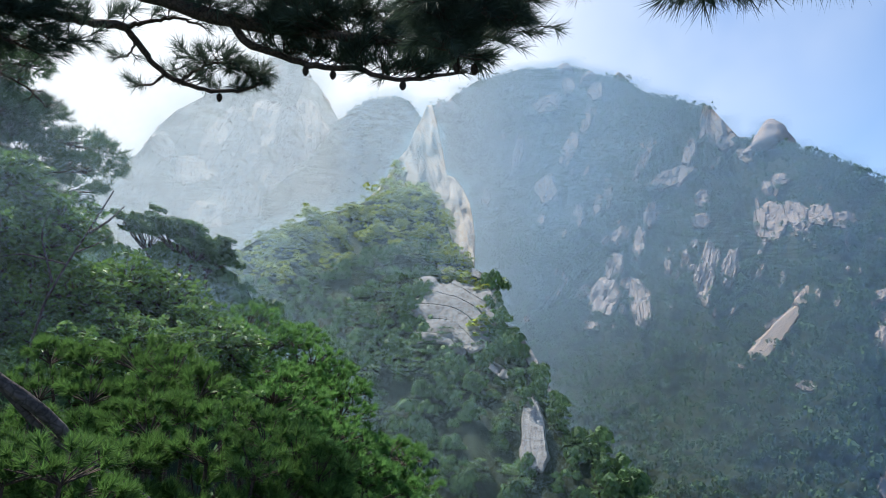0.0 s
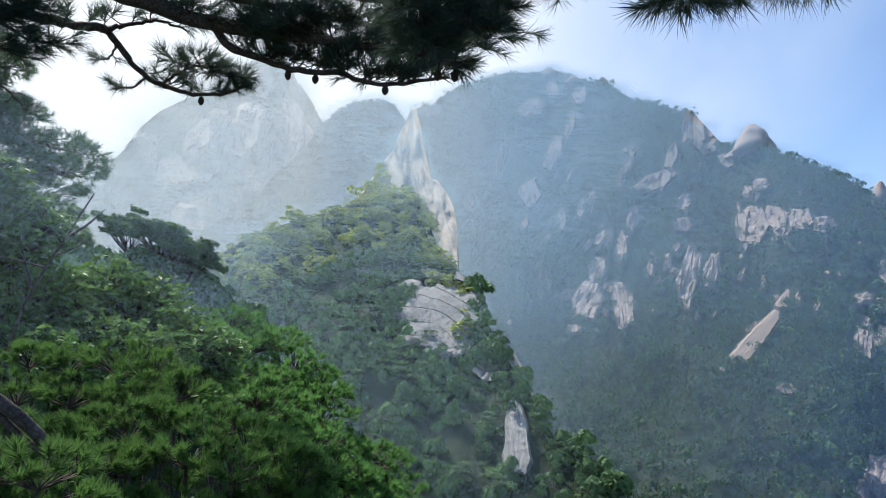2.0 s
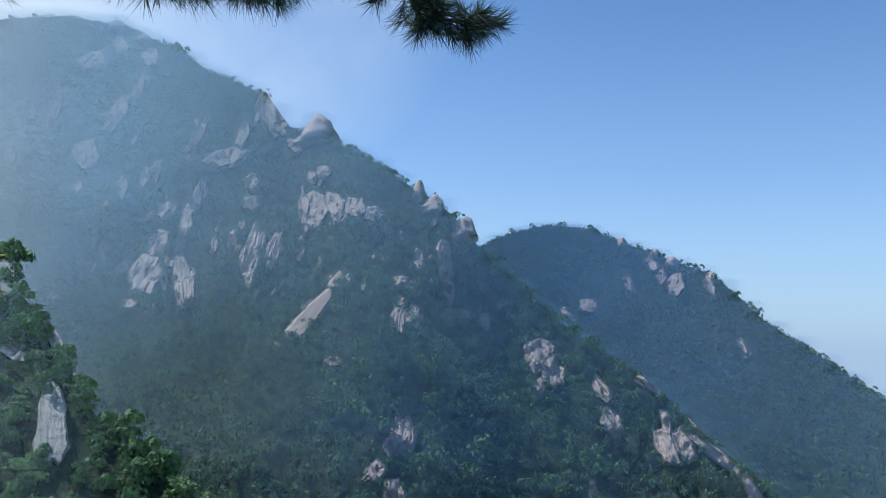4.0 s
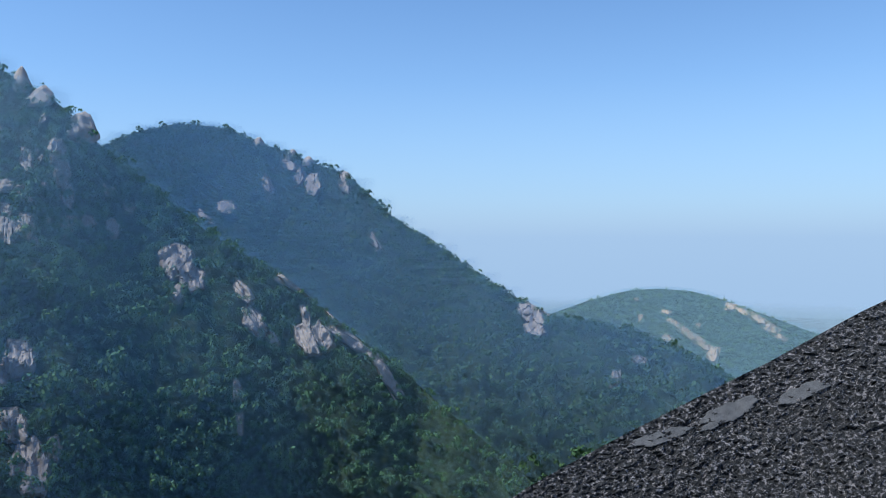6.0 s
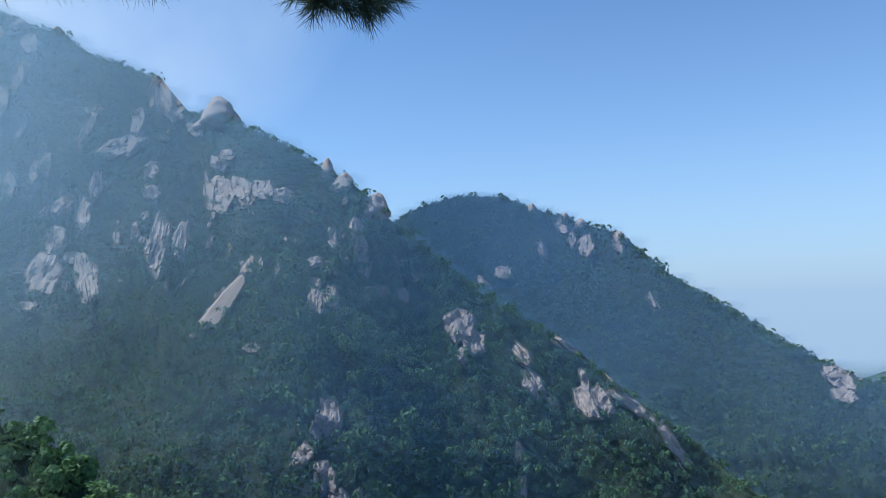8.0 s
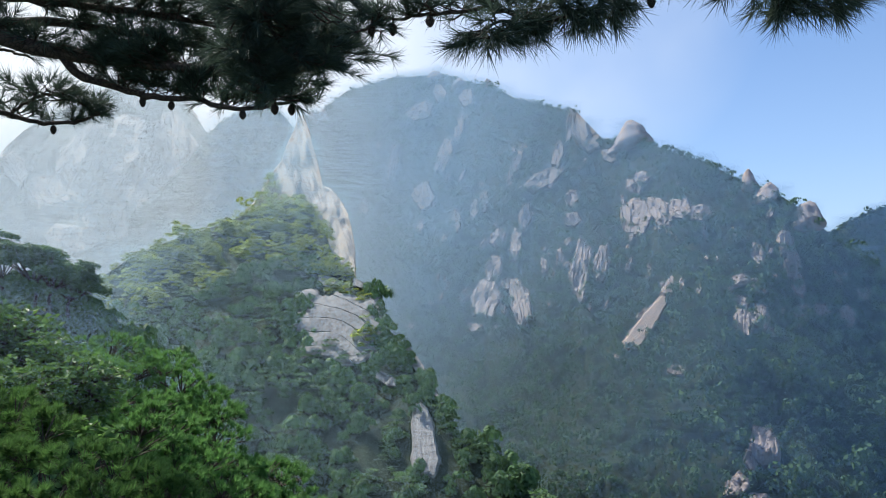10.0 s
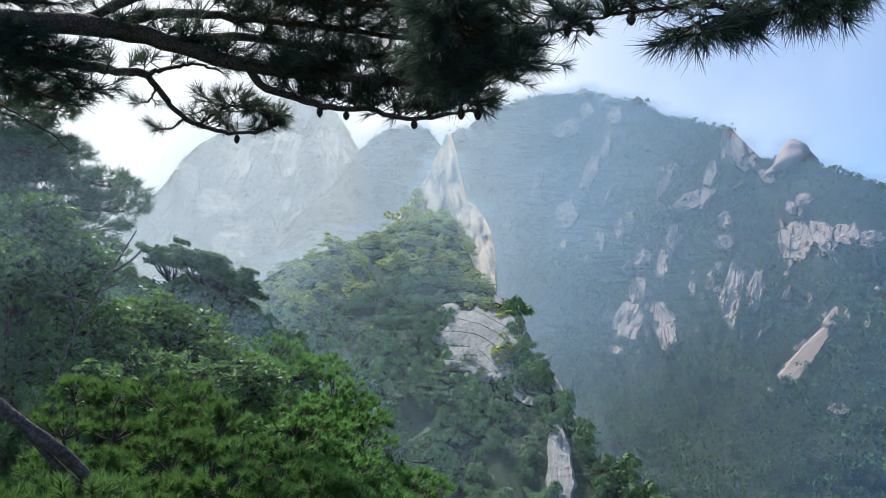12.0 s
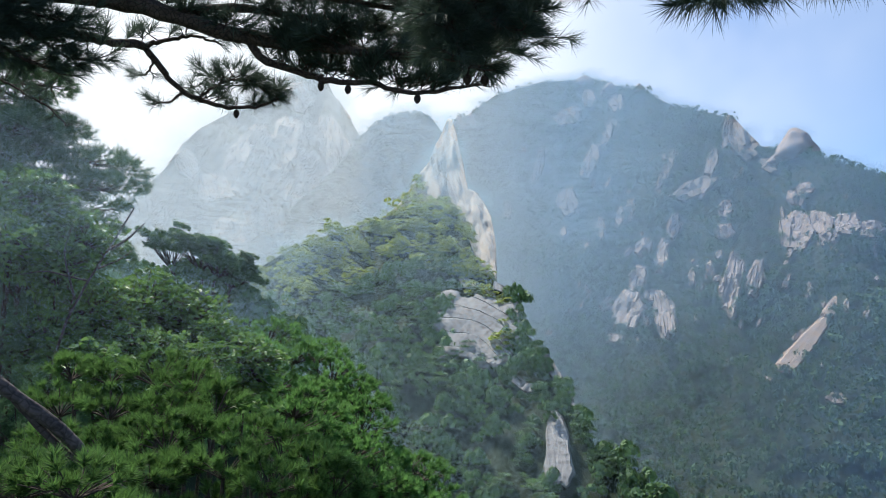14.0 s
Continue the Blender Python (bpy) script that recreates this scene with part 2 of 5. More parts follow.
# ---- terrain ----
class Massif:
    """A mountain face that rises from its foot to a crest line; its back falls away behind the crest."""

    def __init__(self, crest, reach, slope, foot, relief=0.06, seed=0, grain=5.0):
        self.crest, self.reach, self.slope, self.foot = np.array(crest, float), reach, slope, foot
        self.relief, self.seed, self.grain = relief, seed, grain
        self.bend = ((-180.0, 1.0), (180.0, 1.0))

    def top(self, az):
        return np.interp(az, self.crest[:, 0], self.crest[:, 1])

    def dist(self, az, el):
        base = self.reach / (self.slope - np.tan(np.radians(el)))
        rib = fbm(az / self.grain + el / (self.grain * 3.0), el / (self.grain * 2.2), 5, self.seed) - 0.5
        fine = fbm(az * 1.3, el * 1.1, 3, self.seed + 40) - 0.5
        turn = np.interp(az, [b[0] for b in self.bend], [b[1] for b in self.bend])
        return base * turn * (1 + 2 * self.relief * rib + 0.35 * self.relief * fine)

    def build(self, name, mat, step=0.3, rows=110, back=0.55, floor=0.0):
        az = np.arange(self.crest[0, 0], self.crest[-1, 0] + 1e-6, step)
        v = np.linspace(0, 1, rows)
        A = np.repeat(az[None], rows, 0)
        E = self.foot + (self.top(A) - self.foot) * v[:, None]
        P = sphere_points(A, E, self.dist(A, E) * (1 + floor))
        ridge, rings = P[-1], [P]
        for k in range(1, 9):
            g = 1 + 0.06 * k
            q = ridge * np.array([g, g, 1.0])
            q[:, 2] -= back * 0.06 * k * np.hypot(ridge[:, 0], ridge[:, 1]) * (0.5 + 0.12 * k)
            rings.append(q[None])
        P = np.concatenate(rings, 0)
        me = mesh_from(name, P.reshape(-1, 3), grid_faces(P.shape[0], P.shape[1]), mat, True)
        return new(name, me)

    def scatter(self, spacing, low=None, keep=None, lo_az=-999, hi_az=999):
        """Jittered places on the face, about `spacing` metres apart."""
        pts, el = [], self.foot if low is None else low
        az0, az1 = max(self.crest[0, 0], lo_az), min(self.crest[-1, 0], hi_az)
        peak = self.crest[:, 1].max()
        while el < peak:
            base = self.reach / (self.slope - math.tan(radians(el)))
            slope_len = base * base / self.reach * math.hypot(1, self.slope) / math.cos(radians(el)) ** 2
            n = max(2, int(radians(az1 - az0) * base / spacing))
            a = az0 + (np.arange(n) + rng.random(n)) * (az1 - az0) / n
            de = math.degrees(spacing / slope_len)
            e = el + (rng.random(n) - 0.5) * de * 2.2
            ok = e < self.top(a) - 0.02
            pts.append(np.stack([a[ok], e[ok]], -1))
            el += de
        p = np.concatenate(pts)
        if keep is not None:
            p = p[keep(p[:, 0], p[:, 1])]
        return p

    def rim(self, az0, az1, metres, dip=0.4):
        """Places along the crest line, a little below it."""
        out, a = [], az0
        while a < az1:
            e = float(self.top(a)) - dip * rng.random()
            out.append((a, e))
            k = (float(self.top(a + 0.1)) - float(self.top(a))) / 0.1
            a += math.degrees(metres * (0.6 + 0.8 * rng.random()) / float(self.dist(np.array([a]), np.array([e]))[0])) / math.hypot(1, k)
        return np.array(out)

    def places(self, ae):
        return sphere_points(ae[:, 0], ae[:, 1], self.dist(ae[:, 0], ae[:, 1]))


def crown_template(kind, leaves, seed, fine=1.0):
    """A crown one unit in radius as many small leaf sprays; kind 'round', 'clump' (a few full lobes), 'pads' (domed layers) or 'tiered'."""
    r = np.random.default_rng(seed)
    if kind == "round":
        lobes = r.normal(size=(6, 3)) * (0.42, 0.42, 0.30) + (0, 0, 0.75)
        which = r.integers(0, 6, leaves)
        d = r.normal(size=(leaves, 3))
        d /= np.linalg.norm(d, axis=1)[:, None]
        d[:, 2] = np.abs(d[:, 2]) * 0.9 - 0.2
        c = lobes[which] + d * 0.48 * (0.75 + 0.35 * r.random((leaves, 1)))
        nrm = d + r.normal(size=(leaves, 3)) * 0.20
        size = 0.24 + 0.16 * r.random(leaves)
    elif kind == "clump":
        lobes = r.normal(size=(4, 3)) * (0.40, 0.40, 0.26) + (0, 0, 0.72)
        which, k = np.arange(leaves) % 4, np.arange(leaves) // 4 + 0.5
        z = 1.0 - 1.35 * k / math.ceil(leaves / 4)
        ang = k * 2.4 + which
        d = np.stack([np.sqrt(1 - z * z) * np.cos(ang), np.sqrt(1 - z * z) * np.sin(ang), z], -1)
        d = d + r.normal(size=(leaves, 3)) * 0.12
        c = lobes[which] + d * 0.46
        nrm = d + r.normal(size=(leaves, 3)) * 0.10
        size = 0.36 + 0.12 * r.random(leaves)
    elif kind == "pads":
        pads = 11
        which = r.integers(0, pads, leaves)
        up = (np.arange(pads) + 0.5) / pads
        out, turn = 1.05 * np.sqrt(1 - 0.75 * up) * (0.35 + 0.65 * r.random(pads)), np.arange(pads) * 2.4
        rad, ang = np.sqrt(r.random(leaves)), r.random(leaves) * 6.283
        wide = 0.24 + 0.16 * r.random(pads)
        c = np.stack([(out * np.cos(turn))[which] + rad * wide[which] * np.cos(ang), (out * np.sin(turn))[which] + rad * wide[which] * np.sin(ang),
                      (0.35 + 1.05 * up)[which] + 0.16 * (1 - rad * rad) + 0.02 * r.normal(size=leaves)], -1)
        nrm = np.stack([0.7 * rad * np.cos(ang), 0.7 * rad * np.sin(ang), np.ones(leaves)], -1) + 0.25 * r.normal(size=(leaves, 3))
        size = 0.13 + 0.10 * r.random(leaves)
    else:
        tiers = 4
        which = r.integers(0, tiers, leaves)
        lean = r.normal(size=(tiers, 2)) * 0.28
        rad = np.array([1.0, 0.9, 0.75, 0.5])[which] * np.sqrt(r.random(leaves))
        ang = r.random(leaves) * 6.283
        c = np.stack([lean[which, 0] + rad * np.cos(ang), lean[which, 1] + rad * np.sin(ang),
                      0.40 + which * 0.30 + 0.10 * (1 - rad) + 0.03 * r.normal(size=leaves)], -1)
        nrm = np.stack([0.35 * r.normal(size=leaves), 0.35 * r.normal(size=leaves), np.ones(leaves)], -1)
        size = 0.17 + 0.13 * r.random(leaves)
    size = size * fine
    nrm /= np.linalg.norm(nrm, axis=1)[:, None]
    t = np.cross(nrm, r.normal(size=(leaves, 3)))
    t /= np.linalg.norm(t, axis=1)[:, None]
    b = np.cross(nrm, t)
    s = size[:, None]
    ragged = 0.55 + 0.7 * r.random((4, leaves, 1))
    q = np.stack([c - t * s * ragged[0], c - b * s * 0.7 * ragged[1], c + t * s * ragged[2], c + b * s * 0.7 * ragged[3]], 1)
    return q.reshape(-1, 3)


def forest(name, places, size, kinds, leaves, mat, label, sizes=0.35, tall=1.0, sink=0.25, fine=1.0):
    """Woods as one piece of stuff: each tree a crown of leaf sprays, turned and sized at random."""
    n = len(places)
    pick = rng.integers(0, len(kinds), n)
    parts = []
    for k, kind in enumerate(kinds):
        p = places[pick == k]
        if not len(p):
            continue
        tpl = crown_template(kind, leaves, 11 * k + len(name), fine)
        s = size * (1 + sizes * rng.normal(size=len(p))).clip(0.45, 1.9)
        a = rng.random(len(p)) * 6.283
        ca, sa = np.cos(a)[:, None], np.sin(a)[:, None]
        x = tpl[None, :, 0] * ca - tpl[None, :, 1] * sa
        y = tpl[None, :, 0] * sa + tpl[None, :, 1] * ca
        z = np.repeat(tpl[None, :, 2] * tall - sink, len(p), 0)
        parts.append((np.stack([x, y, z], -1) * s[:, None, None] + p[:, None, :]).reshape(-1, 3))
    v = np.concatenate(parts)
    ob = new(name, mesh_from(name, v, np.arange(len(v)).reshape(-1, 4), mat))
    return tagged(ob, label, "forest", kind="stuff")


class Outcrops:
    """Bare rock places on a face: (bearing, elevation, half width, half height, lean), all in degrees."""

    def __init__(self, massif, rows, seed, clear=0.80):
        self.m, self.rows, self.seed, self.clear = massif, rows, seed, clear

    def local(self, row, az, el):
        a0, e0, w_, h_, lean = row
        c, s = math.cos(radians(lean)), math.sin(radians(lean))
        x, y = az - a0, el - e0
        return (x * c + y * s) / w_, (-x * s + y * c) / h_

    def free(self, az, el):
        """True where no rock lies."""
        ok = np.ones(len(az), bool)
        for k, row in enumerate(self.rows):
            u, v = self.local(row, az, el)
            ok &= np.hypot(u, v) + 0.9 * (fbm(az * 2.6, el * 2.6, 3, self.seed + k) - 0.5) > self.clear
        return ok

    def cliffs(self, mat, parent, proud=0.012, res=25, cells=8, grain=0.30, name="rock_outcrop"):
        """Each outcrop is a bare face split by steep joints into flat facets that lean and step from one to the next."""
        for k, row in enumerate(self.rows):
            a0, e0, w_, h_, lean = row
            r_ = np.random.default_rng(self.seed * 100 + k)
            c, s = math.cos(radians(lean)), math.sin(radians(lean))
            u, v = np.meshgrid(np.linspace(-1.35, 1.35, res), np.linspace(-1.35, 1.35, res))
            az, el = a0 + (u * w_ * c - v * h_ * s), e0 + (u * w_ * s + v * h_ * c)
            el = np.minimum(el, self.m.top(az) + 0.2)
            wu = u + 0.16 * (fbm(u * 2.5 + 9, v * 2.5, 3, self.seed + k) - 0.5)
            wv = v + 0.16 * (fbm(u * 2.5, v * 2.5 + 9, 3, self.seed + k + 20) - 0.5)
            su, sv = r_.uniform(-1.1, 1.1, cells), r_.uniform(-1.1, 1.1, cells)
            d2 = (wu[..., None] - su) ** 2 + (grain * (wv[..., None] - sv)) ** 2
            near2, lean_ = np.sort(d2, -1), 0.25 if cells == 1 else 1.0
            cell = d2.argmin(-1)
            lift = r_.uniform(0.40, 0.80, cells)[cell] + lean_ * (r_.normal(0, 0.20, cells)[cell] * (wu - su[cell]) + r_.normal(-0.10, 0.14, cells)[cell] * (wv - sv[cell]))
            lift = lift + 0.07 * (fbm(u * 6, v * 3, 3, self.seed + 70 + k) - 0.5)
            if cells > 1:
                lift = lift - 0.14 * (np.sqrt(near2[..., 1]) - np.sqrt(near2[..., 0]) < 0.05)
            turn = (np.arange(6) + r_.uniform(0.2, 0.8, 6)) * math.pi / 3
            rim = (u[..., None] * np.cos(turn) + v[..., None] * np.sin(turn)).max(-1) / r_.uniform(0.85, 1.0)
            if cells == 1:
                rim = ((u / (0.82 - 0.24 * v)) ** 4 + v ** 4) ** 0.25
            rim = rim + 0.34 * (fbm(u * 2.6 + 4, v * 2.6 + 4, 4, self.seed + 90 + k) - 0.5)
            lift = lift - 2.6 * np.clip((rim - 0.98) / 0.30, 0, 1)
            size = np.clip(min(w_, h_) / 0.6, 0.45, 1.3)
            far = self.m.dist(az, el)
            if cells < 3:
                rise = lambda q: self.m.reach / (self.m.slope - np.tan(np.radians(q)))
                far = rise(el) * float(self.m.dist(np.array([a0]), np.array([e0]))[0] / rise(e0))
            P = sphere_points(az, el, far * (1 - proud * size * lift))
            part_mesh(name, mesh_from(name, P.reshape(-1, 3), grid_faces(res, res), mat), parent)


def ledge_face(self, mat, parent, proud, res=140, sheets=2.4, name="rock_face"):
    """A bare granite face that peels in overlapping sheets, each with a dark undercut below its lip."""
    for k, row in enumerate(self.rows):
        a0, e0, w_, h_, lean = row
        c, s = math.cos(radians(lean)), math.sin(radians(lean))
        u, v = np.meshgrid(np.linspace(-1.3, 1.3, res), np.linspace(-1.3, 1.3, res))
        az, el = a0 + (u * w_ * c - v * h_ * s), e0 + (u * w_ * s + v * h_ * c)
        warp = fbm(u * 0.9 + 3, v * 0.9, 3, self.seed + 30 + k) - 0.5
        sheet = (v + 0.42 * u + 0.22 * u * u) * sheets + 1.1 * warp
        i = np.floor(sheet)
        f = sheet - i
        lip = 0.12 + 0.60 * value_noise(i * 3.7 + 0.5, u * 1.1 + 4, self.seed + k)
        slope = (1 - f) ** 1.2 * lip
        rad = (np.abs(u) ** 3.0 + np.abs(v) ** 3.0) ** (1 / 3.0) + 0.65 * (fbm(u * 2.4 + 5, v * 2.4 + 5, 4, self.seed + k) - 0.5)
        el = np.where(rad > 0.97, np.minimum(el, self.m.top(az) - 0.6), el)
        bulge = np.sqrt(np.clip(1.05 - rad ** 2, 0, 1))
        lift = 0.34 + 0.30 * bulge + 0.26 * (lip - slope) - 0.035 * (f < 0.06) * (lip > 0.25) + 0.04 * (fbm(u * 5 + 2 * v, v * 2 - u, 3, self.seed + 55) - 0.5)
        lift = np.where(rad < 1.0, lift, -1.2)
        rise = lambda q: self.m.reach / (self.m.slope - np.tan(np.radians(q)))
        far = rise(el) * float(self.m.dist(np.array([a0]), np.array([e0]))[0] / rise(e0))
        P = sphere_points(az, el, far * (1 - proud * lift))
        part_mesh(name, mesh_from(name, P.reshape(-1, 3), grid_faces(res, res), mat), parent)


Outcrops.ledge_face = ledge_face


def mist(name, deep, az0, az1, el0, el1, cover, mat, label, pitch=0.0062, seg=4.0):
    """Stand-in for haze: a great many fine level strips on an arc round the lookout, haze put into their colour;
    cover(az, el) is the share of the view they fill.
    """
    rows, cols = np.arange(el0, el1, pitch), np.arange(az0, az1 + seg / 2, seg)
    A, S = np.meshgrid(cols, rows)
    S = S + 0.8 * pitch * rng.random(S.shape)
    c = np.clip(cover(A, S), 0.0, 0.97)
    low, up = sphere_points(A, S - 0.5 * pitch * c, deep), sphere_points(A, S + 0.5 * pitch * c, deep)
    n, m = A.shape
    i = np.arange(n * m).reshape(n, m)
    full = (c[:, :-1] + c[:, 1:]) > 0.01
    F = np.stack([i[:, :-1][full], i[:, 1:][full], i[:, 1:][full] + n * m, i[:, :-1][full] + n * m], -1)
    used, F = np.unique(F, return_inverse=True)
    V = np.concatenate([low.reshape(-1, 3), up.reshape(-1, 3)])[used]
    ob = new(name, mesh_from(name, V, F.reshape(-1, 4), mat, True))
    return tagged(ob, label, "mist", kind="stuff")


def step(x, a, b):
    t = np.clip((x - a) / (b - a), 0, 1)
    return t * t * (3 - 2 * t)


# ground: one sheet from the lookout's knoll down into the valley and out to the plain
r = np.concatenate([np.linspace(0, 12, 13), np.geomspace(14, 4950, 70)])
th = np.radians(np.arange(0, 360, 4.0))
RR, TT = np.meshgrid(r, th, indexing="ij")
ZZ = np.interp(RR, [0, 1.5, 4, 40, 150, 300, 900, 2200, 4950], [0.0, -0.05, -2.0, -32, -110, -165, -280, -470, -470])
ZZ = ZZ + (fbm(RR * np.cos(TT) / 90 + 50, RR * np.sin(TT) / 90 + 50, 4, 3) - 0.5) * np.clip(RR / 12, 0, 26)
GV = np.stack([RR * np.sin(TT), RR * np.cos(TT), ZZ], -1)
GV = np.concatenate([GV, GV[:, :1]], 1)
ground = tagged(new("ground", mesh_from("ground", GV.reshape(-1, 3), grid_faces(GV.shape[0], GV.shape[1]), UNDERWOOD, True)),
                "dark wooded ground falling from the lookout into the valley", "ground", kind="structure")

# the great mountain across the valley
MAIN = Massif([(-3.2, 8), (-2.6, 13.0), (-2.1, 16.2), (-1.4, 16.7), (-0.6, 16.9), (1.6, 18.5), (5.1, 19.5), (7.8, 19.6), (8.7, 19.9), (9.6, 19.5),
               (11.8, 18.9), (12.6, 18.9), (14.9, 17.6), (18.0, 16.8), (19.2, 16.4), (21.2, 14.1), (23.3, 14.2), (25.0, 13.4), (28.4, 12.0),
               (31.1, 10.2), (32.5, 9.7), (34.2, 8.3), (35.9, 6.4), (39, 3.8), (43, 0.4), (48.3, -2.9), (52.9, -6.8), (57.1, -9.8),
               (59.7, -12.2), (66, -17), (72, -22)], 405.0, 0.94, -24.0, 0.078, 3)
MAIN.bend = ((-4, 1.24), (6, 1.20), (28, 0.96), (33, 0.96), (58, 1.40), (72, 1.5))
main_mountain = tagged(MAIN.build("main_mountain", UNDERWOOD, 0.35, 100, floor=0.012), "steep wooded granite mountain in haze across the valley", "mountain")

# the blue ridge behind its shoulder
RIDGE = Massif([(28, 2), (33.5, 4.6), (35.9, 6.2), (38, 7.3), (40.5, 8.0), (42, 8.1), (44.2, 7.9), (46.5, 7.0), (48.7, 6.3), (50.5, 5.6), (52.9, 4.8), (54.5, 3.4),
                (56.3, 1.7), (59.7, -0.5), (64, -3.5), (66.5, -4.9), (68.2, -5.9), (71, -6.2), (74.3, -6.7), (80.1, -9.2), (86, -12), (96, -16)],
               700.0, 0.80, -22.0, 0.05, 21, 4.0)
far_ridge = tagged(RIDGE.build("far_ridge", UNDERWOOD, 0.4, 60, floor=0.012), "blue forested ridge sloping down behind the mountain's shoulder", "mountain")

# the sunlit hill beyond
HILL = Massif([(60, -9), (66, -6.4), (68.6, -5.6), (71, -4.7), (73.9, -3.9), (76, -3.7), (78.2, -3.8), (80, -4.2), (81.9, -4.9), (84, -5.6), (86.2, -6.4), (92, -8), (100, -10)],
              1350.0, 0.55, -12.0, 0.04, 33, 3.0)
far_hill = tagged(HILL.build("far_hill", UNDERWOOD, rows=40, floor=0.012), "sunlit green hill with orange bare rock beyond the ridge", "hill")
BLUE_HILL = Massif([(70, -7.5), (80, -6.6), (84, -6.0), (87, -5.5), (91, -5.3), (96, -5.8), (110, -7.5)], 2900.0, 0.75, -9.0, 0.02, 35, 5.0)
blue_hill = tagged(BLUE_HILL.build("blue_hill", UNDERWOOD, rows=12), "faint low hill at the hazy edge of the plain", "hill")

# the pale granite peak in the glare, and the wooded knob beside it
PEAK = Massif([(-50, 2), (-40, 4), (-33, 6), (-29, 7.2), (-26.1, 8.6), (-24, 9.8), (-22.3, 12.0), (-21.4, 13.6), (-20.5, 14.6), (-17.8, 16.4), (-16, 17.3),
               (-14.6, 18.6), (-13.0, 19.6), (-11.6, 19.2), (-10.7, 17.7), (-9.6, 16.4), (-8.6, 15.0), (-6, 12), (0, 8)], 1100.0, 1.45, -6.0, 0.09, 51, 3.0)
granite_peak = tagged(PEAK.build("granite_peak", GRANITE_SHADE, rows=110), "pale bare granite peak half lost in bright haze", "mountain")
KNOB = Massif([(-14, 9), (-10.5, 12.5), (-8.6, 15.2), (-7.4, 16.2), (-6.3, 16.8), (-5, 17.0), (-3.9, 17.1), (-3.2, 16.7), (-2.5, 15.9), (-1, 14), (2, 11)],
              720.0, 1.15, -6.0, 0.04, 61, 3.0)
wooded_knob = tagged(KNOB.build("wooded_knob", UNDERWOOD, step=0.25, rows=80, floor=0.008), "wooded rocky knob beside the granite peak", "mountain")

# the near spur
SPUR = Massif([(-34, 0.5), (-24, 2.0), (-18, 3.4), (-16.2, 4.4), (-13.9, 6.1), (-11.5, 7.3), (-9.0, 8.2), (-6.4, 9.2), (-4.3, 10.1), (-2.6, 10.4), (-1.2, 9.8), (-0.3, 8.6), (0.4, 6.7), (1.1, 5.3),
               (2.2, 4.4), (3.0, 4.0), (3.6, 3.4), (4.1, 1.4), (5.2, -0.1), (6.3, -1.0), (7.1, -2.2), (7.9, -3.6), (8.7, -5.6), (9.6, -7.0), (11.5, -8.4), (13.1, -9.9), (16, -12.5), (21, -18), (26, -26)],
              126.0, 0.68, -30.0, 0.035, 71, 4.0)
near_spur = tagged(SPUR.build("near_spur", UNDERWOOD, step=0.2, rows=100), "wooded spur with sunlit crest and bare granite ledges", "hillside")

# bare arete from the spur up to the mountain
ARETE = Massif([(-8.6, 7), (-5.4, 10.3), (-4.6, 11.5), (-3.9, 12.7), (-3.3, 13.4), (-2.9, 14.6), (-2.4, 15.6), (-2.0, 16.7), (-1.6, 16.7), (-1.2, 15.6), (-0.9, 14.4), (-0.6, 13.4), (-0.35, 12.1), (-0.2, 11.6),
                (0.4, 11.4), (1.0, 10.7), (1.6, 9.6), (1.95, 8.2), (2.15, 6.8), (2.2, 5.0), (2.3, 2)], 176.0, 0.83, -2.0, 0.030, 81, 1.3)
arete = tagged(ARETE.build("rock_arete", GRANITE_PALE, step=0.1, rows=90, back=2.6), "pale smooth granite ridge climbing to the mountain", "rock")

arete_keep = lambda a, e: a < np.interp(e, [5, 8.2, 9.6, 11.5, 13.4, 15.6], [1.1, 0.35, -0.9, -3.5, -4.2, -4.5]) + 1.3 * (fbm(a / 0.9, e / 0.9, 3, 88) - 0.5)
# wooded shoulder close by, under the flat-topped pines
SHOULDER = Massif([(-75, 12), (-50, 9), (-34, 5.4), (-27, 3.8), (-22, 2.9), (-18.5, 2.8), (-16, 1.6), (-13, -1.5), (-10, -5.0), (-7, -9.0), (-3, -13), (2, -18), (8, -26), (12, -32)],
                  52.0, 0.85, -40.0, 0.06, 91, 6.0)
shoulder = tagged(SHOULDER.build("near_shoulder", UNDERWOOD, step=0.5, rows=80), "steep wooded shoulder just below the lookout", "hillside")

# ---- bare rock ----
MAIN_ROCK = Outcrops(MAIN, [
    (12.6, 5.1, 0.65, 1.05, -12), (11.9, 2.9, 1.05, 1.35, -18), (13.6, 3.9, 0.55, 0.40, 5), (14.5, 2.5, 0.75, 1.65, 10), (10.4, 3.2, 0.45, 0.30, 35), (19.1, 4.8, 0.75, 2.1, -10), (20.6, 5.1, 0.50, 1.35, -12),
    (18.7, 10.1, 0.5, 0.6, -10), (18.6, 8.5, 0.6, 0.42, 0), (17.6, 5.8, 0.25, 0.5, 0), (13.0, 7.4, 0.5, 0.7, -35), (14.3, 6.8, 0.34, 1.05, -8), (15.1, 8.9, 0.42, 0.95, -10), (16.4, 5.3, 0.2, 0.5, 0), (11.0, 0.7, 0.5, 0.25, 0)], 5, 0.92)
MAIN_SLAB = Outcrops(MAIN, [(23.7, 0.7, 0.62, 2.3, -38), (25.4, 3.3, 0.35, 0.7, -25)], 27, 0.95)
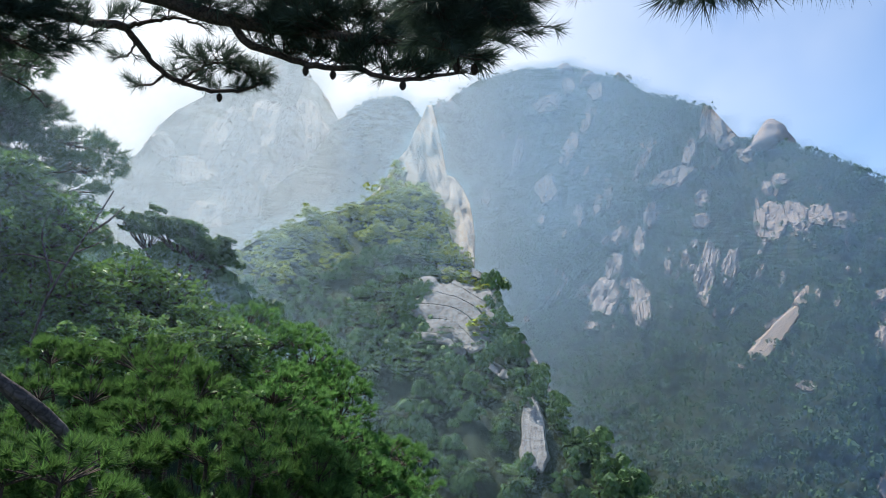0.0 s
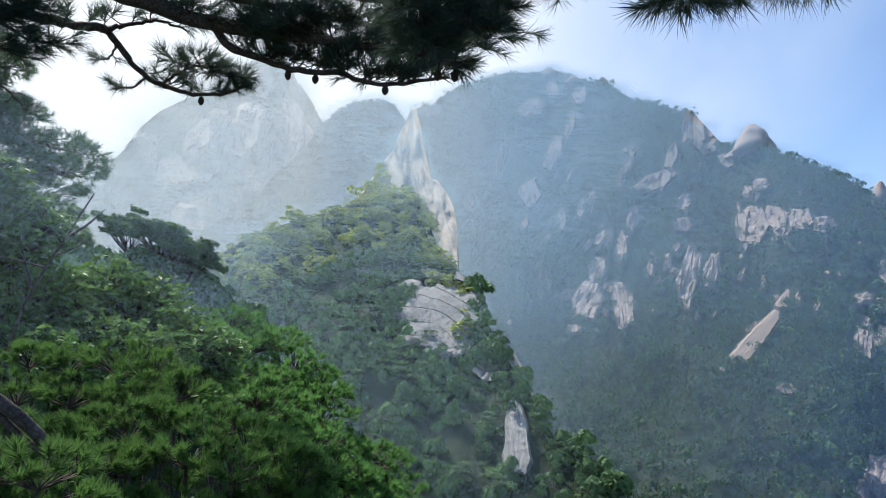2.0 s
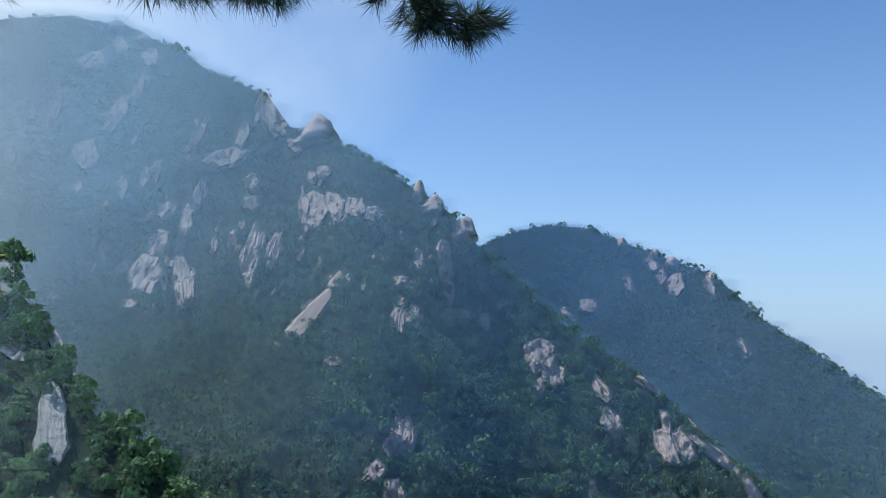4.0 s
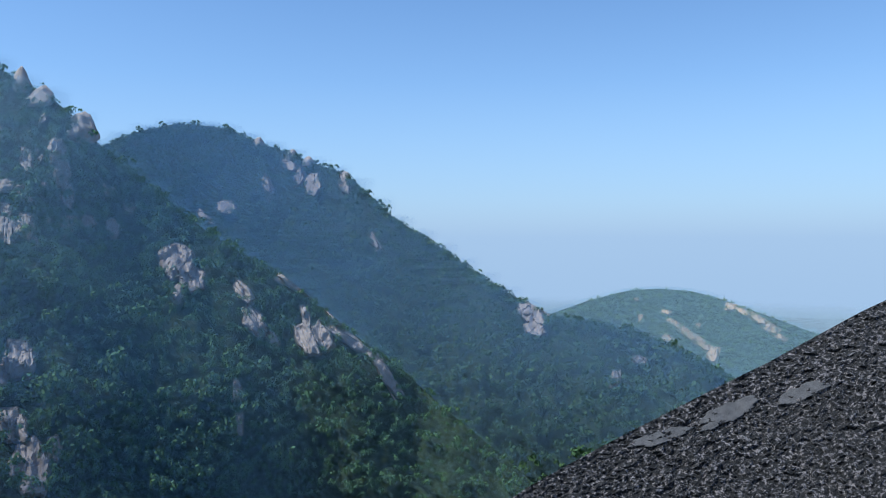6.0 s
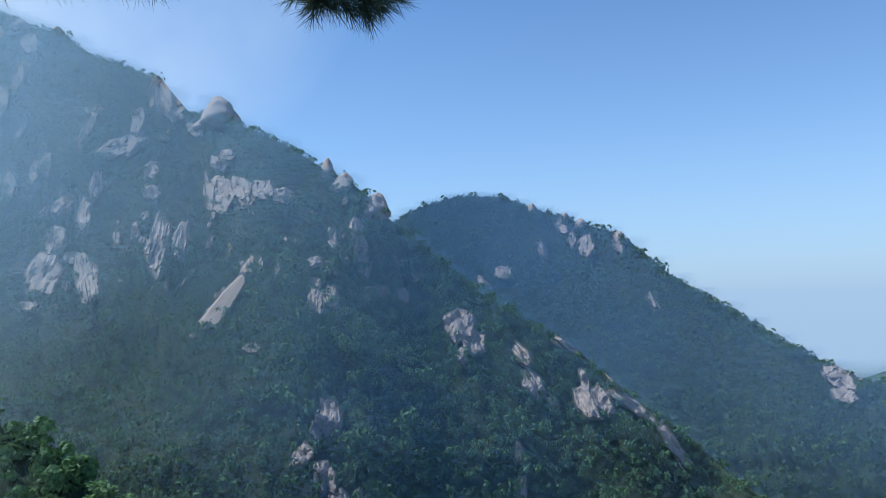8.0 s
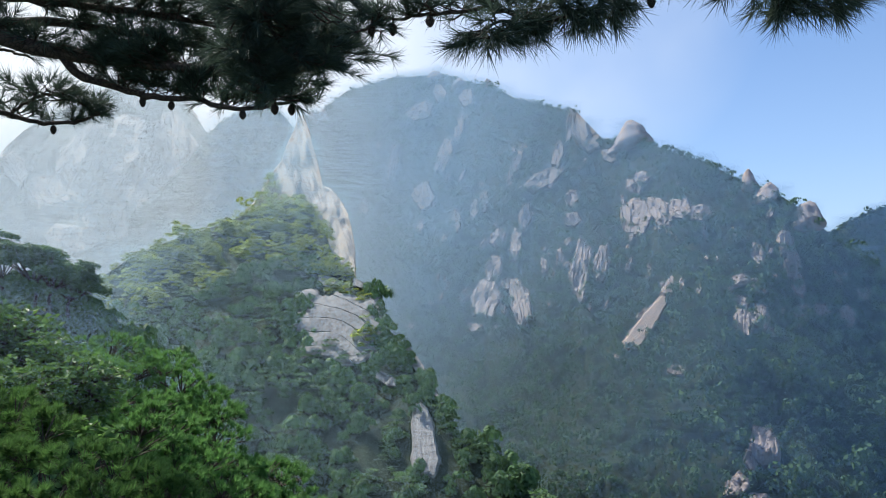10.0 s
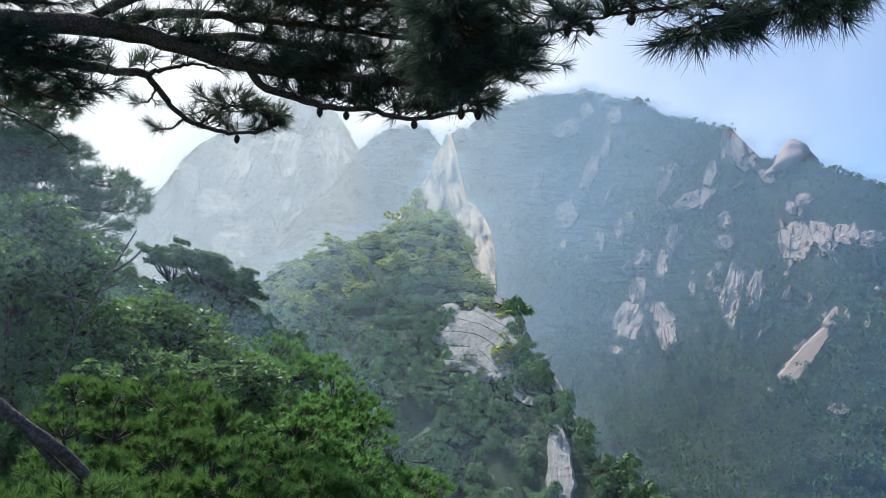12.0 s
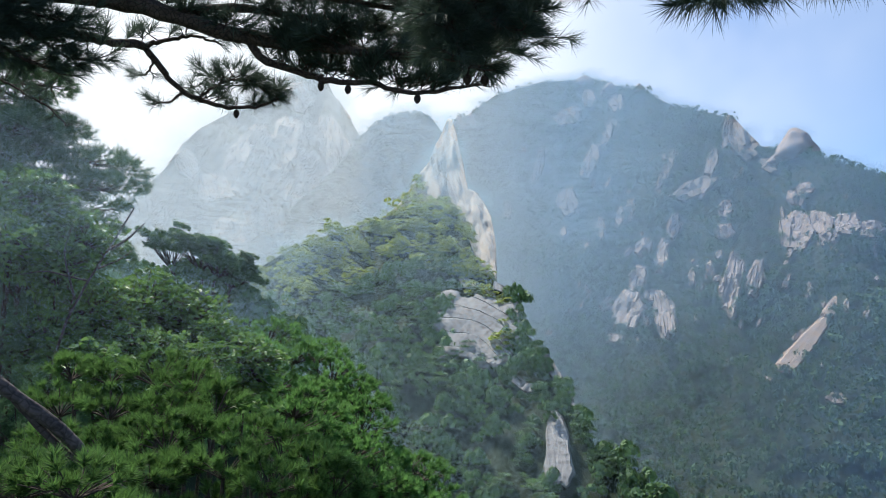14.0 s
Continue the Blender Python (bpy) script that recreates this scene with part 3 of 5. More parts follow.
MAIN_CLIFF = Outcrops(MAIN, [
    (22.6, 8.4, 0.45, 1.0, 5), (23.4, 8.4, 0.9, 1.4, -5), (24.9, 8.9, 0.8, 0.85, 10), (26.4, 8.8, 0.8, 0.7, -10), (27.8, 8.4, 0.7, 0.5, -10), (25.1, 8.1, 0.4, 0.5, 0),
    (23.1, 10.7, 0.35, 0.45, 10), (23.9, 11.3, 0.5, 0.35, 0)], 6)
MAIN_STAINED = Outcrops(MAIN, [
    (20.0, 14.9, 1.0, 1.5, 22), (18.9, 15.6, 0.3, 1.2, -10), (21.6, 13.0, 0.6, 0.4, -35), (7.3, 17.0, 1.2, 0.6, 20),
    (9.1, 13.7, 0.5, 1.3, -22), (7.4, 10.7, 0.8, 0.9, 10), (16.6, 11.6, 1.6, 0.6, 22), (12.0, 10.3, 0.4, 0.5, 0), (9.9, 8.8, 0.3, 0.5, 0), (2.9, 10.0, 0.3, 0.6, 0),
    (11.3, 9.6, 0.25, 0.6, -15), (8.9, 18.3, 0.5, 0.7, 10), (11.0, 17.9, 0.6, 0.6, 0), (14.6, 12.9, 0.25, 1.2, -25), (10.3, 15.6, 0.3, 0.9, -20), (17.8, 13.4, 0.4, 1.0, -15), (5.2, 13.4, 0.3, 1.1, -10)], 56)
MAIN_ROCK_LOW = Outcrops(MAIN, [
    (31.5, 5.0, 0.42, 0.8, 0), (33.3, 5.9, 0.55, 0.8, 5), (33.6, 4.4, 0.42, 0.9, 0), (33.9, 2.9, 0.35, 0.7, 0), (30.1, 3.4, 0.7, 0.4, 10), (31.1, 3.0, 0.35, 0.5, 0),
    (30.1, 1.9, 0.6, 0.45, 0), (30.3, 0.5, 0.65, 0.9, 0), (31.4, 0.8, 0.5, 0.8, 0), (34.0, 1.0, 0.55, 0.5, 0), (35.1, 1.1, 0.5, 0.45, 0), (36.7, 0.7, 0.4, 0.6, 10),
    (31.0, -8.0, 0.95, 1.3, 5), (30.2, -8.9, 0.6, 0.6, 0), (29.0, -10.6, 0.9, 0.6, 35), (30.6, -12.2, 0.8, 1.2, 12), (31.6, -14.9, 1.0, 1.7, 8), (33.0, -13.9, 0.4, 0.7, 0), (25.5, -2.8, 0.5, 0.3, 0)], 14)
MAIN_ROCK_END = Outcrops(MAIN, [
    (40.9, -1.6, 1.2, 1.2, 20), (41.9, -2.9, 0.8, 0.9, 28), (41.0, -4.0, 0.3, 0.6, 0), (45.5, -4.0, 0.5, 1.0, 38), (46.2, -6.1, 0.6, 1.1, 30), (47.6, -7.4, 0.3, 0.5, 30),
    (49.3, -3.5, 1.2, 0.35, -30), (50.0, -7.5, 0.7, 1.2, 25), (51.2, -7.3, 0.55, 1.1, 30), (50.0, -6.0, 0.25, 0.8, 10), (53.4, -7.8, 0.35, 1.9, 55), (52.1, -6.0, 0.2, 0.9, 40),
    (55.9, -10.2, 0.32, 1.5, 32), (45.0, -11.0, 0.3, 0.6, 0), (45.1, -13.4, 0.25, 0.6, 0), (37.8, 2.1, 0.3, 0.3, 0)], 16)
r_ = np.random.default_rng(19)
BITS = []
while len(BITS) < 110:
    a_, e_ = r_.uniform(3, 48), r_.uniform(-5, 15)
    if e_ < MAIN.top(a_) - 1.0 and r_.random() < math.exp(-((a_ - 23) / 13) ** 2 - ((e_ - 6) / 6) ** 2):
        BITS.append((a_, e_, r_.uniform(0.08, 0.20), r_.uniform(0.12, 0.42), r_.uniform(-35, 15)))
MAIN_BITS = Outcrops(MAIN, BITS, 12)
MAIN_SLAB.cliffs(GRANITE_SLAB, main_mountain, 0.014, cells=1)
MAIN_ROCK.cliffs(GRANITE, main_mountain)
MAIN_CLIFF.cliffs(GRANITE, main_mountain)
MAIN_STAINED.cliffs(GRANITE_STAINED, main_mountain)
MAIN_ROCK_LOW.cliffs(GRANITE, main_mountain)
MAIN_ROCK_END.cliffs(GRANITE, main_mountain)
MAIN_BITS.cliffs(GRANITE, main_mountain, 0.016, 14, 4)
SPUR_ROCK = Outcrops(SPUR, [(4.3, -2.9, 0.9, 0.35, -35), (1.3, 6.3, 0.5, 0.9, 30), (-7.9, 4.0, 0.7, 0.35, -20), (2.6, 4.3, 0.7, 0.35, -20), (0.2, 4.4, 0.8, 0.35, -20)], 7, 0.6)
SPUR_DOME = Outcrops(SPUR, [(0.9, 1.2, 3.1, 2.6, -6)], 17, 0.80)
SPUR_SLAB = Outcrops(SPUR, [(7.0, -7.5, 1.05, 2.5, 5), (6.2, -1.2, 0.5, 1.5, 40), (8.4, -4.7, 0.18, 1.1, 35), (8.0, -3.4, 0.15, 0.5, 10)], 18, 1.05)
SPUR_SLAB.cliffs(GRANITE_LEDGE, near_spur, 0.024, 40, 1)
SPUR_DOME.ledge_face(GRANITE_LEDGE, near_spur, 0.055)
SPUR_ROCK.cliffs(GRANITE_LEDGE, near_spur, 0.040, 36, 3)
RIDGE_ROCK = Outcrops(RIDGE, [(50.5, 4.0, 0.55, 0.8, -10), (48.7, 5.4, 0.6, 0.35, -30), (47.3, 3.8, 0.3, 0.8, 15), (52.8, 4.1, 0.35, 0.7, 10), (44.3, 2.2, 0.7, 0.5, 0), (42.8, 1.5, 0.6, 0.2, -40),
                              (66.9, -5.7, 1.0, 0.6, -35), (67.2, -6.8, 0.8, 0.5, -20), (73.1, -10.3, 0.3, 0.5, 0), (74.8, -8.9, 0.4, 0.25, -20), (55.0, -0.2, 0.2, 0.6, 30), (49.5, 4.5, 0.3, 0.6, 0)], 8)
RIDGE_ROCK.cliffs(GRANITE, far_ridge, 0.012, 26)
PEAK_ROCK = Outcrops(PEAK, [(-13.5, 13.0, 2.6, 3.4, -10), (-10.6, 13.6, 1.2, 3.0, 14), (-16.8, 12.6, 1.6, 2.6, -24), (-19.0, 10.6, 1.4, 1.0, 24), (-12.0, 8.6, 1.6, 2.2, 18), (-9.8, 9.6, 0.7, 2.4, 22),
                            (-15.2, 8.8, 1.6, 1.3, -10), (-17.6, 7.4, 1.6, 0.9, 0), (-21.2, 12.0, 0.8, 1.0, 40), (-13.6, 17.6, 1.2, 1.2, 0)], 15)
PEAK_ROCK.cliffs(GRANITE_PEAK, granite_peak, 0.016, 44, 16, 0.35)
HILL_ROCK = Outcrops(HILL, [(77.3, -6.2, 0.45, 0.16, -35), (78.2, -6.9, 0.65, 0.22, -38), (79.2, -7.6, 0.55, 0.24, -40), (79.9, -8.3, 0.32, 0.45, -10), (76.8, -7.3, 0.30, 0.22, -30), (77.5, -8.0, 0.38, 0.18, -25),
                            (76.7, -5.4, 0.28, 0.12, -10), (81.1, -4.9, 0.30, 0.20, -10), (81.9, -5.2, 0.50, 0.16, -22), (82.9, -5.7, 0.50, 0.20, -30), (83.7, -6.3, 0.42, 0.26, -35), (84.4, -6.9, 0.30, 0.16, -35),
                            (74.9, -5.9, 0.12, 0.22, 0), (74.6, -4.5, 0.14, 0.08, 0), (78.9, -6.3, 0.12, 0.14, 0)], 9)
HILL_ROCK.cliffs(GRANITE_WARM, far_hill, 0.008, 22, 8)


def ball(seed, rings=18, sides=26, rough_=0.55):
    """A lumpy boulder, one unit in radius."""
    th_, ph = np.meshgrid(np.linspace(0, 2 * np.pi, sides, endpoint=False), np.linspace(0.02, np.pi - 0.02, rings))
    x, y, z = np.sin(ph) * np.cos(th_), np.sin(ph) * np.sin(th_), np.cos(ph)
    k = 1 + rough_ * (fbm(x * 1.4 + y * 1.1 + 7, z * 1.5 + y * 0.6 + 7, 4, seed) - 0.5) * 1.6
    k = k * np.clip(1.0 / (np.abs(x) ** 3 + np.abs(y) ** 3 + np.abs(z) ** 3) ** (1 / 3), 1.0, 1.25)
    q = np.stack([x * k, y * k, z * k], -1)
    q = np.concatenate([q, q[:, :1]], 1)
    return q.reshape(-1, 3), grid_faces(rings, sides + 1)


def crest_rock(massif, az, el, half_w, half_h, seed, mat, parent, lean=0.0):
    """A boulder or tooth that stands up on a crest line."""
    e = min(el, float(massif.top(az)) - 0.05)
    d = float(massif.dist(np.array([az]), np.array([e]))[0])
    v, f = ball(seed)
    m = d * math.pi / 180
    v = v * (half_w * m, half_w * m, half_h * m)
    v[:, :2] *= 1.0 - 0.48 * (v[:, 2:3] / (half_h * m))
    v[:, 0] += lean * v[:, 2]
    v = v + sphere_points(np.array([az]), np.array([el]), d)[0]
    part_mesh("crest_rock", mesh_from("crest_rock", v, f, mat, True), parent)


for k, (a_, e_, w_, h_, l_) in enumerate([(23.35, 14.35, 1.1, 1.25, 0.0), (22.2, 13.4, 0.5, 0.4, 0.0), (31.25, 10.2, 0.45, 0.85, 0.0), (32.4, 9.4, 0.75, 0.75, 0.3),
                                          (34.7, 7.5, 0.85, 1.05, 0.1), (12.65, 18.85, 0.35, 0.35, 0.0), (8.6, 19.5, 0.6, 0.45, 0.0), (10.4, 18.9, 0.5, 0.5, 0.0), (-1.1, 16.5, 0.5, 0.5, 0.0), (-0.2, 16.7, 0.4, 0.5, 0.0)]):
    crest_rock(MAIN, a_, e_, w_, h_, 200 + k, GRANITE_CREST, main_mountain, l_)
for k, (a_, e_, w_, h_) in enumerate([(46.6, 6.9, 0.4, 0.4), (49.0, 6.1, 0.35, 0.45), (50.2, 5.6, 0.4, 0.4), (53.0, 4.6, 0.3, 0.35)]):
    crest_rock(RIDGE, a_, e_, w_, h_, 230 + k, GRANITE_CREST, far_ridge)

# ---- woods ----
main_keep = lambda a, e: MAIN_SLAB.free(a, e) & MAIN_CLIFF.free(a, e) & MAIN_STAINED.free(a, e) & MAIN_ROCK.free(a, e) & MAIN_ROCK_LOW.free(a, e) & MAIN_ROCK_END.free(a, e) & MAIN_BITS.free(a, e) & (e > SPUR.top(a) - 1.5)
ae = MAIN.scatter(3.95, -19.0, main_keep, lo_az=-3.2)
ae = ae[rng.random(len(ae)) > 0.42 * step(ae[:, 1], 3, 10)]
edge = MAIN.rim(-1, 58, 2.2, 0.5) - (0.0, 0.12)
ae = np.concatenate([ae, edge[main_keep(edge[:, 0], edge[:, 1])]])
forest("mountain_forest", MAIN.places(ae), 2.45, ("clump", "clump", "clump", "round", "tiered"), 28, FOREST, "dense mixed forest covering the mountainside", 0.40, tall=1.25, fine=0.74)
edge = RIDGE.rim(34, 82, 2.4, 0.4) - (0.0, 0.16)
ae = np.concatenate([RIDGE.scatter(7.4, -17.0, RIDGE_ROCK.free, lo_az=32, hi_az=90), edge[RIDGE_ROCK.free(edge[:, 0], edge[:, 1])]])
forest("ridge_forest", RIDGE.places(ae), 4.3, ("clump", "clump", "clump"), 16, FAR_LEAVES, "dense forest on the blue ridge", fine=0.85)
ae = HILL.scatter(11.0, -10.0, HILL_ROCK.free)
forest("hill_forest", HILL.places(ae), 6.0, ("round",), 12, HILL_LEAVES, "sunlit forest on the hill")
ae = np.concatenate([KNOB.scatter(5.5, 6.0), KNOB.rim(-9.0, -2.2, 2.2, 0.25)])
forest("knob_forest", KNOB.places(ae), 3.2, ("round", "tiered"), 14, FAR_LEAVES, "trees on the hazy knob")
ae = PEAK.scatter(9.0, 3.0, lambda a, e: PEAK_ROCK.free(a, e) & (fbm(a / 1.6, e / 2.4, 4, 77) > 0.36))
forest("peak_forest", PEAK.places(ae), 3.4, ("round", "tiered"), 12, FAR_LEAVES, "sparse trees clinging to the granite peak")
ae = ARETE.scatter(2.6, 6.0, arete_keep)
forest("arete_pines", ARETE.places(ae), 1.5, ("tiered", "round"), 64, SPUR_LIT_LEAVES, "small pines clinging to the granite ridge", fine=0.8)
spur_keep = lambda a, e: SPUR_ROCK.free(a, e) & SPUR_DOME.free(a, e) & SPUR_SLAB.free(a, e) & (e > SHOULDER.top(a) - 1.5)
ae = SPUR.scatter(4.0, -16.0, spur_keep, lo_az=-26)
edge = SPUR.rim(2.6, 20.0, 1.3, 1.5) - (0.0, 0.3)
ae = np.concatenate([ae, edge[SPUR_ROCK.free(edge[:, 0], edge[:, 1]) & SPUR_SLAB.free(edge[:, 0], edge[:, 1])]])
# Trees near the crest take the lit colour, the others the darker one.
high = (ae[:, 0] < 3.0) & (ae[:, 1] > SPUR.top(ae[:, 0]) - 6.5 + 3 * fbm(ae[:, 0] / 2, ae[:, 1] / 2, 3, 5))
forest("spur_pines", SPUR.places(ae[high]), 2.7, ("pads", "pads", "pads", "pads"), 330, SPUR_LIT_LEAVES, "flat-tiered mountain pines along the sunlit spur", tall=1.0, sink=0.40, fine=0.80)
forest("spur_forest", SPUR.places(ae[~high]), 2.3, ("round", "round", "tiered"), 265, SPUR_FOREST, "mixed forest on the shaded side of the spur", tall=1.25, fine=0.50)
ae = np.concatenate([SHOULDER.scatter(2.45, -19.0, lo_az=-36), SHOULDER.rim(-26, -18, 0.8), SHOULDER.rim(-18, -9, 1.0, 0.8)])
forest("shoulder_forest", SHOULDER.places(ae), 1.45, ("round", "round", "round"), 390, SPUR_FOREST, "dense broadleaf wood on the near shoulder", fine=0.40)

# ---- haze, as coloured strips ----
def under(massif, soft, rock=0.0):
    """Falls from one to nothing over `soft` degrees above a crest, or above the dome-shaped rock on it."""
    return lambda a, e: 1 - step(e - massif.top(a) - rock * np.exp(-((a - 23.35) / 0.95) ** 4), 0.0, soft)


below_main, below_peak, below_knob, below_ridge = under(MAIN, 0.8, 0.9), under(PEAK, 2.0), under(KNOB, 1.2), under(RIDGE, 0.5)
skyline = lambda a, e: np.maximum(below_main(a, e), np.maximum(below_knob(a, e), below_peak(a, e)) * (a < 0.5))
# Haze brightness is put into strip cover, fitted to the view from the lookout.
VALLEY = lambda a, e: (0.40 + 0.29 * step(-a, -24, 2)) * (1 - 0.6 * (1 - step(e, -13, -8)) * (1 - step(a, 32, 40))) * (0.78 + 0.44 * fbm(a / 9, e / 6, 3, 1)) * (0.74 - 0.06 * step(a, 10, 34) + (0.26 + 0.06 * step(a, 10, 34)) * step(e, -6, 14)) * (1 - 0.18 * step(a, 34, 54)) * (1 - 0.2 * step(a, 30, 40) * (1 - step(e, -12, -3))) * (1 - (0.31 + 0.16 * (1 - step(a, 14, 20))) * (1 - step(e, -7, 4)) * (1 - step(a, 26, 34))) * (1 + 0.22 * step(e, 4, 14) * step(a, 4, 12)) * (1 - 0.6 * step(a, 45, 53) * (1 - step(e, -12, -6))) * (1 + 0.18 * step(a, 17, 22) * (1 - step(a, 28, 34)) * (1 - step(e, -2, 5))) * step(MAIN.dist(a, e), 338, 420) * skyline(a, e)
mist("valley_haze", 345.0, -36, 74, -19, 24, lambda a, e: VALLEY(a, e) * (1 - 0.52 * step(a, -9.5, -8) * (1 - step(a, -3, -1.5))) * (1 - 0.20 * step(-a, 9, 12)) * np.where(a < 16, step(e - SPUR.top(a), -4.5, -3), 1.0), HAZE_TINT, "strips of haze colour across the valley, whiter below the sun", 0.0095, 1.6)
mist("slope_haze", 250.0, 14, 70, -20, 2, lambda a, e: 0.29 * step(a, 12, 26) * (1 - 0.35 * step(a, 40, 52)) * (0.5 + 0.5 * step(e, -14, -7)) * (1 - step(MAIN.dist(a, e), 338, 430)) * (0.8 + 0.4 * fbm(a / 8, e / 5, 3, 6)) * below_main(a, e), HAZE_TINT_BLUE, "strips of blue haze colour before the lower mountainside", 0.0095, 2.5)
mist("peak_haze", 620.0, -40, 0, 2, 22, lambda a, e: 0.26 * (0.8 + 0.4 * fbm(a / 7, e / 4, 3, 2)) * step(-a, 0.5, 3) * (1 - 0.6 * step(a, -9.5, -8)) * np.maximum(below_peak(a, e), below_knob(a, e)), HAZE_TINT_BRIGHT, "strips of bright haze colour before the granite peak", 0.008, 4.0)
mist("knob_haze", 600.0, -11, 1, 4, 19, lambda a, e: 0.42 * step(a, -10.0, -7.5) * (1 - step(a, -2.5, 0)) * below_knob(a, e), HAZE_TINT_SHADE, "strips of blue haze colour before the wooded knob", 0.007, 1.0)
mist("ridge_haze", 640.0, 36, 94, -19, 11, lambda a, e: 0.48 * (0.8 + 0.4 * fbm(a / 9, e / 4, 3, 3)) * (1 - 0.28 * step(a, 50, 60)) * (1 - 0.40 * (1 - step(e, -15, -4))) * below_ridge(a, e) * step(a, 35, 38) * np.where(a < 66, step(e - MAIN.top(a), -3.5, -2), 1.0), HAZE_TINT_BLUE, "strips of blue haze colour before the ridge", 0.0100, 1.6)
mist("plain_haze", 1280.0, 62, 100, -13, -3, lambda a, e: 0.42 * under(HILL, 0.3)(a, e), HAZE_TINT_PALE, "strips of pale haze colour before the far hill", 0.012, 1.0)
mist("horizon_haze", 2950.0, 66, 112, -10, -2, lambda a, e: 0.94 * step(-4.3 - e, 0, 1.2) * np.ones_like(a), HAZE_TINT_BRIGHT, "strips of pale haze colour along the horizon over the plain", 0.010, 4.0)
mist("spur_haze", 110.0, -38, 16, -18, 14, lambda a, e: (0.11 + 0.05 * step(-a, -2, 14) + 0.17 * step(-a, 4, 12) * step(e - SPUR.top(a), -4, 0)) * (0.7 + 0.6 * fbm(a / 6, e / 4, 3, 4)) * step(16 - a, 0, 10) * np.maximum(under(SPUR, 2.0)(a, e), under(ARETE, 0.8)(a, e) * step(a, -6, -4) * step(2.6 - a, 0, 0.8)) * (0.5 + 0.5 * step(e, -16, -2)), HAZE_TINT_PALE, "strips of haze colour before the spur", 0.0095, 3.5)
mist("arete_haze", 165.0, -9, 4, 4, 18.5, lambda a, e: (0.08 + 0.42 * step(e, 7, 16)) * step(a, -7, -4) * step(3.2 - a, 0, 1.2) * under(ARETE, 0.9)(a, e), HAZE_TINT_PALE, "strips of bright haze colour before the granite arete", 0.008, 1.0)
mist("shoulder_haze", 28.0, -40, -4, -7, 13, lambda a, e: 0.13 * step(-4 - a, 0, 8) * under(SHOULDER, 2.2)(a, e) * step(e, -7, 1), HAZE_TINT_SHADE, "strips of haze colour before the wooded shoulder", 0.010, 4.0)
# Strips added before the near pines to lift their darks like lens glare.
mist("glare_strips", 6.6, -44, -8, -6, 17, lambda a, e: (0.04 + 0.07 * step(e, 3, 8)) * step(-8 - a, 0, 8) * step(17 - e, 0, 6) * step(e, -6, 0), HAZE_TINT_SHADE, "faint blue strips before the near trees, in place of lens glare", 0.012, 4.0)

# ---- near things ----
def bark(name, a, b, scale, plates=1.0):
    def build(t):
        pos = t.n("ShaderNodeNewGeometry").outputs["Position"]
        n1 = t.noise(pos, scale, 5.0, 0.65)
        plate = t.n("ShaderNodeTexVoronoi", {"Vector": pos, "Scale": scale * 1.6}, feature="DISTANCE_TO_EDGE").outputs["Distance"]
        col = t.mix(t.math("MULTIPLY", t.ramp(plate, [(0.0, 1.0), (0.12, 0.0)]), plates), t.ramp(n1, [(0.3, a), (0.7, b)]), (0.02, 0.016, 0.013))
        return principled(t, col, 0.9, t.math("ADD", n1, plate), 0.8, 0.01)
    return material(name, build)


def lichen_rock(name):
    """Dark coarse granite, knobbed with crystals and black lichen, with pale flecks."""
    def build(t):
        pos = t.n("ShaderNodeNewGeometry").outputs["Position"]
        n1 = t.noise(pos, 42.0, 6.0, 0.75)
        n2 = t.noise(pos, 2.4, 4.0, 0.6)
        fleck = t.n("ShaderNodeTexVoronoi", {"Vector": pos, "Scale": 60.0}).outputs["Distance"]
        col = t.ramp(n1, [(0.43, (0.006, 0.005, 0.006)), (0.52, (0.046, 0.040, 0.041)), (0.60, (0.52, 0.455, 0.455))])
        col = t.mix(t.math("MULTIPLY", t.ramp(n2, [(0.40, 0.0), (0.65, 1.0)]), 0.5), col, (0.045, 0.040, 0.040))
        col = t.mix(t.math("MULTIPLY", t.ramp(fleck, [(0.06, 1.0), (0.2, 0.0)]), 0.28), col, (0.36, 0.32, 0.31))
        return principled(t, col, 0.9, t.math("ADD", n1, t.math("MULTIPLY", fleck, 0.6)), 1.0, 0.07)
    return material(name, build)


NEEDLES = foliage("pine_needles", (0.026, 0.064, 0.034), (0.105, 0.190, 0.090), 1.2, 0.45, 0.55)
# Dark and bluish: backlit shade and lens glare put into the needle colour.
BACKLIT_NEEDLES = foliage("backlit_pine_needles", (0.026, 0.044, 0.038), (0.075, 0.110, 0.076), 1.2, 0.35, 0.55)
# Near pines dimmer, the farther one brighter: shade and sunlight put into their colours.
SHRUB_NEEDLES = foliage("young_pine_needles", (0.005, 0.022, 0.009), (0.140, 0.270, 0.066), 1.4, 0.5, 0.55)
LIT_GREEN_NEEDLES = foliage("lit_green_needles", (0.006, 0.030, 0.010), (0.200, 0.400, 0.105), 1.2, 0.5, 0.5)
BROAD_LEAVES = foliage("oak_leaves", (0.018, 0.060, 0.018), (0.160, 0.290, 0.070), 1.0, 0.4, 0.45)
BARK = bark("pine_bark", (0.030, 0.022, 0.018), (0.120, 0.085, 0.065), 22.0)
BARE_WOOD = bark("weathered_wood", (0.026, 0.020, 0.018), (0.150, 0.120, 0.110), 20.0, 0.6)
CONE = bark("pine_cone", (0.020, 0.014, 0.010), (0.070, 0.048, 0.030), 60.0)
LICHEN_ROCK = lichen_rock("lichen_granite")
BARE_PATCH = soil("worn_granite", (0.05, 0.048, 0.049), (0.15, 0.14, 0.145), 22.0)


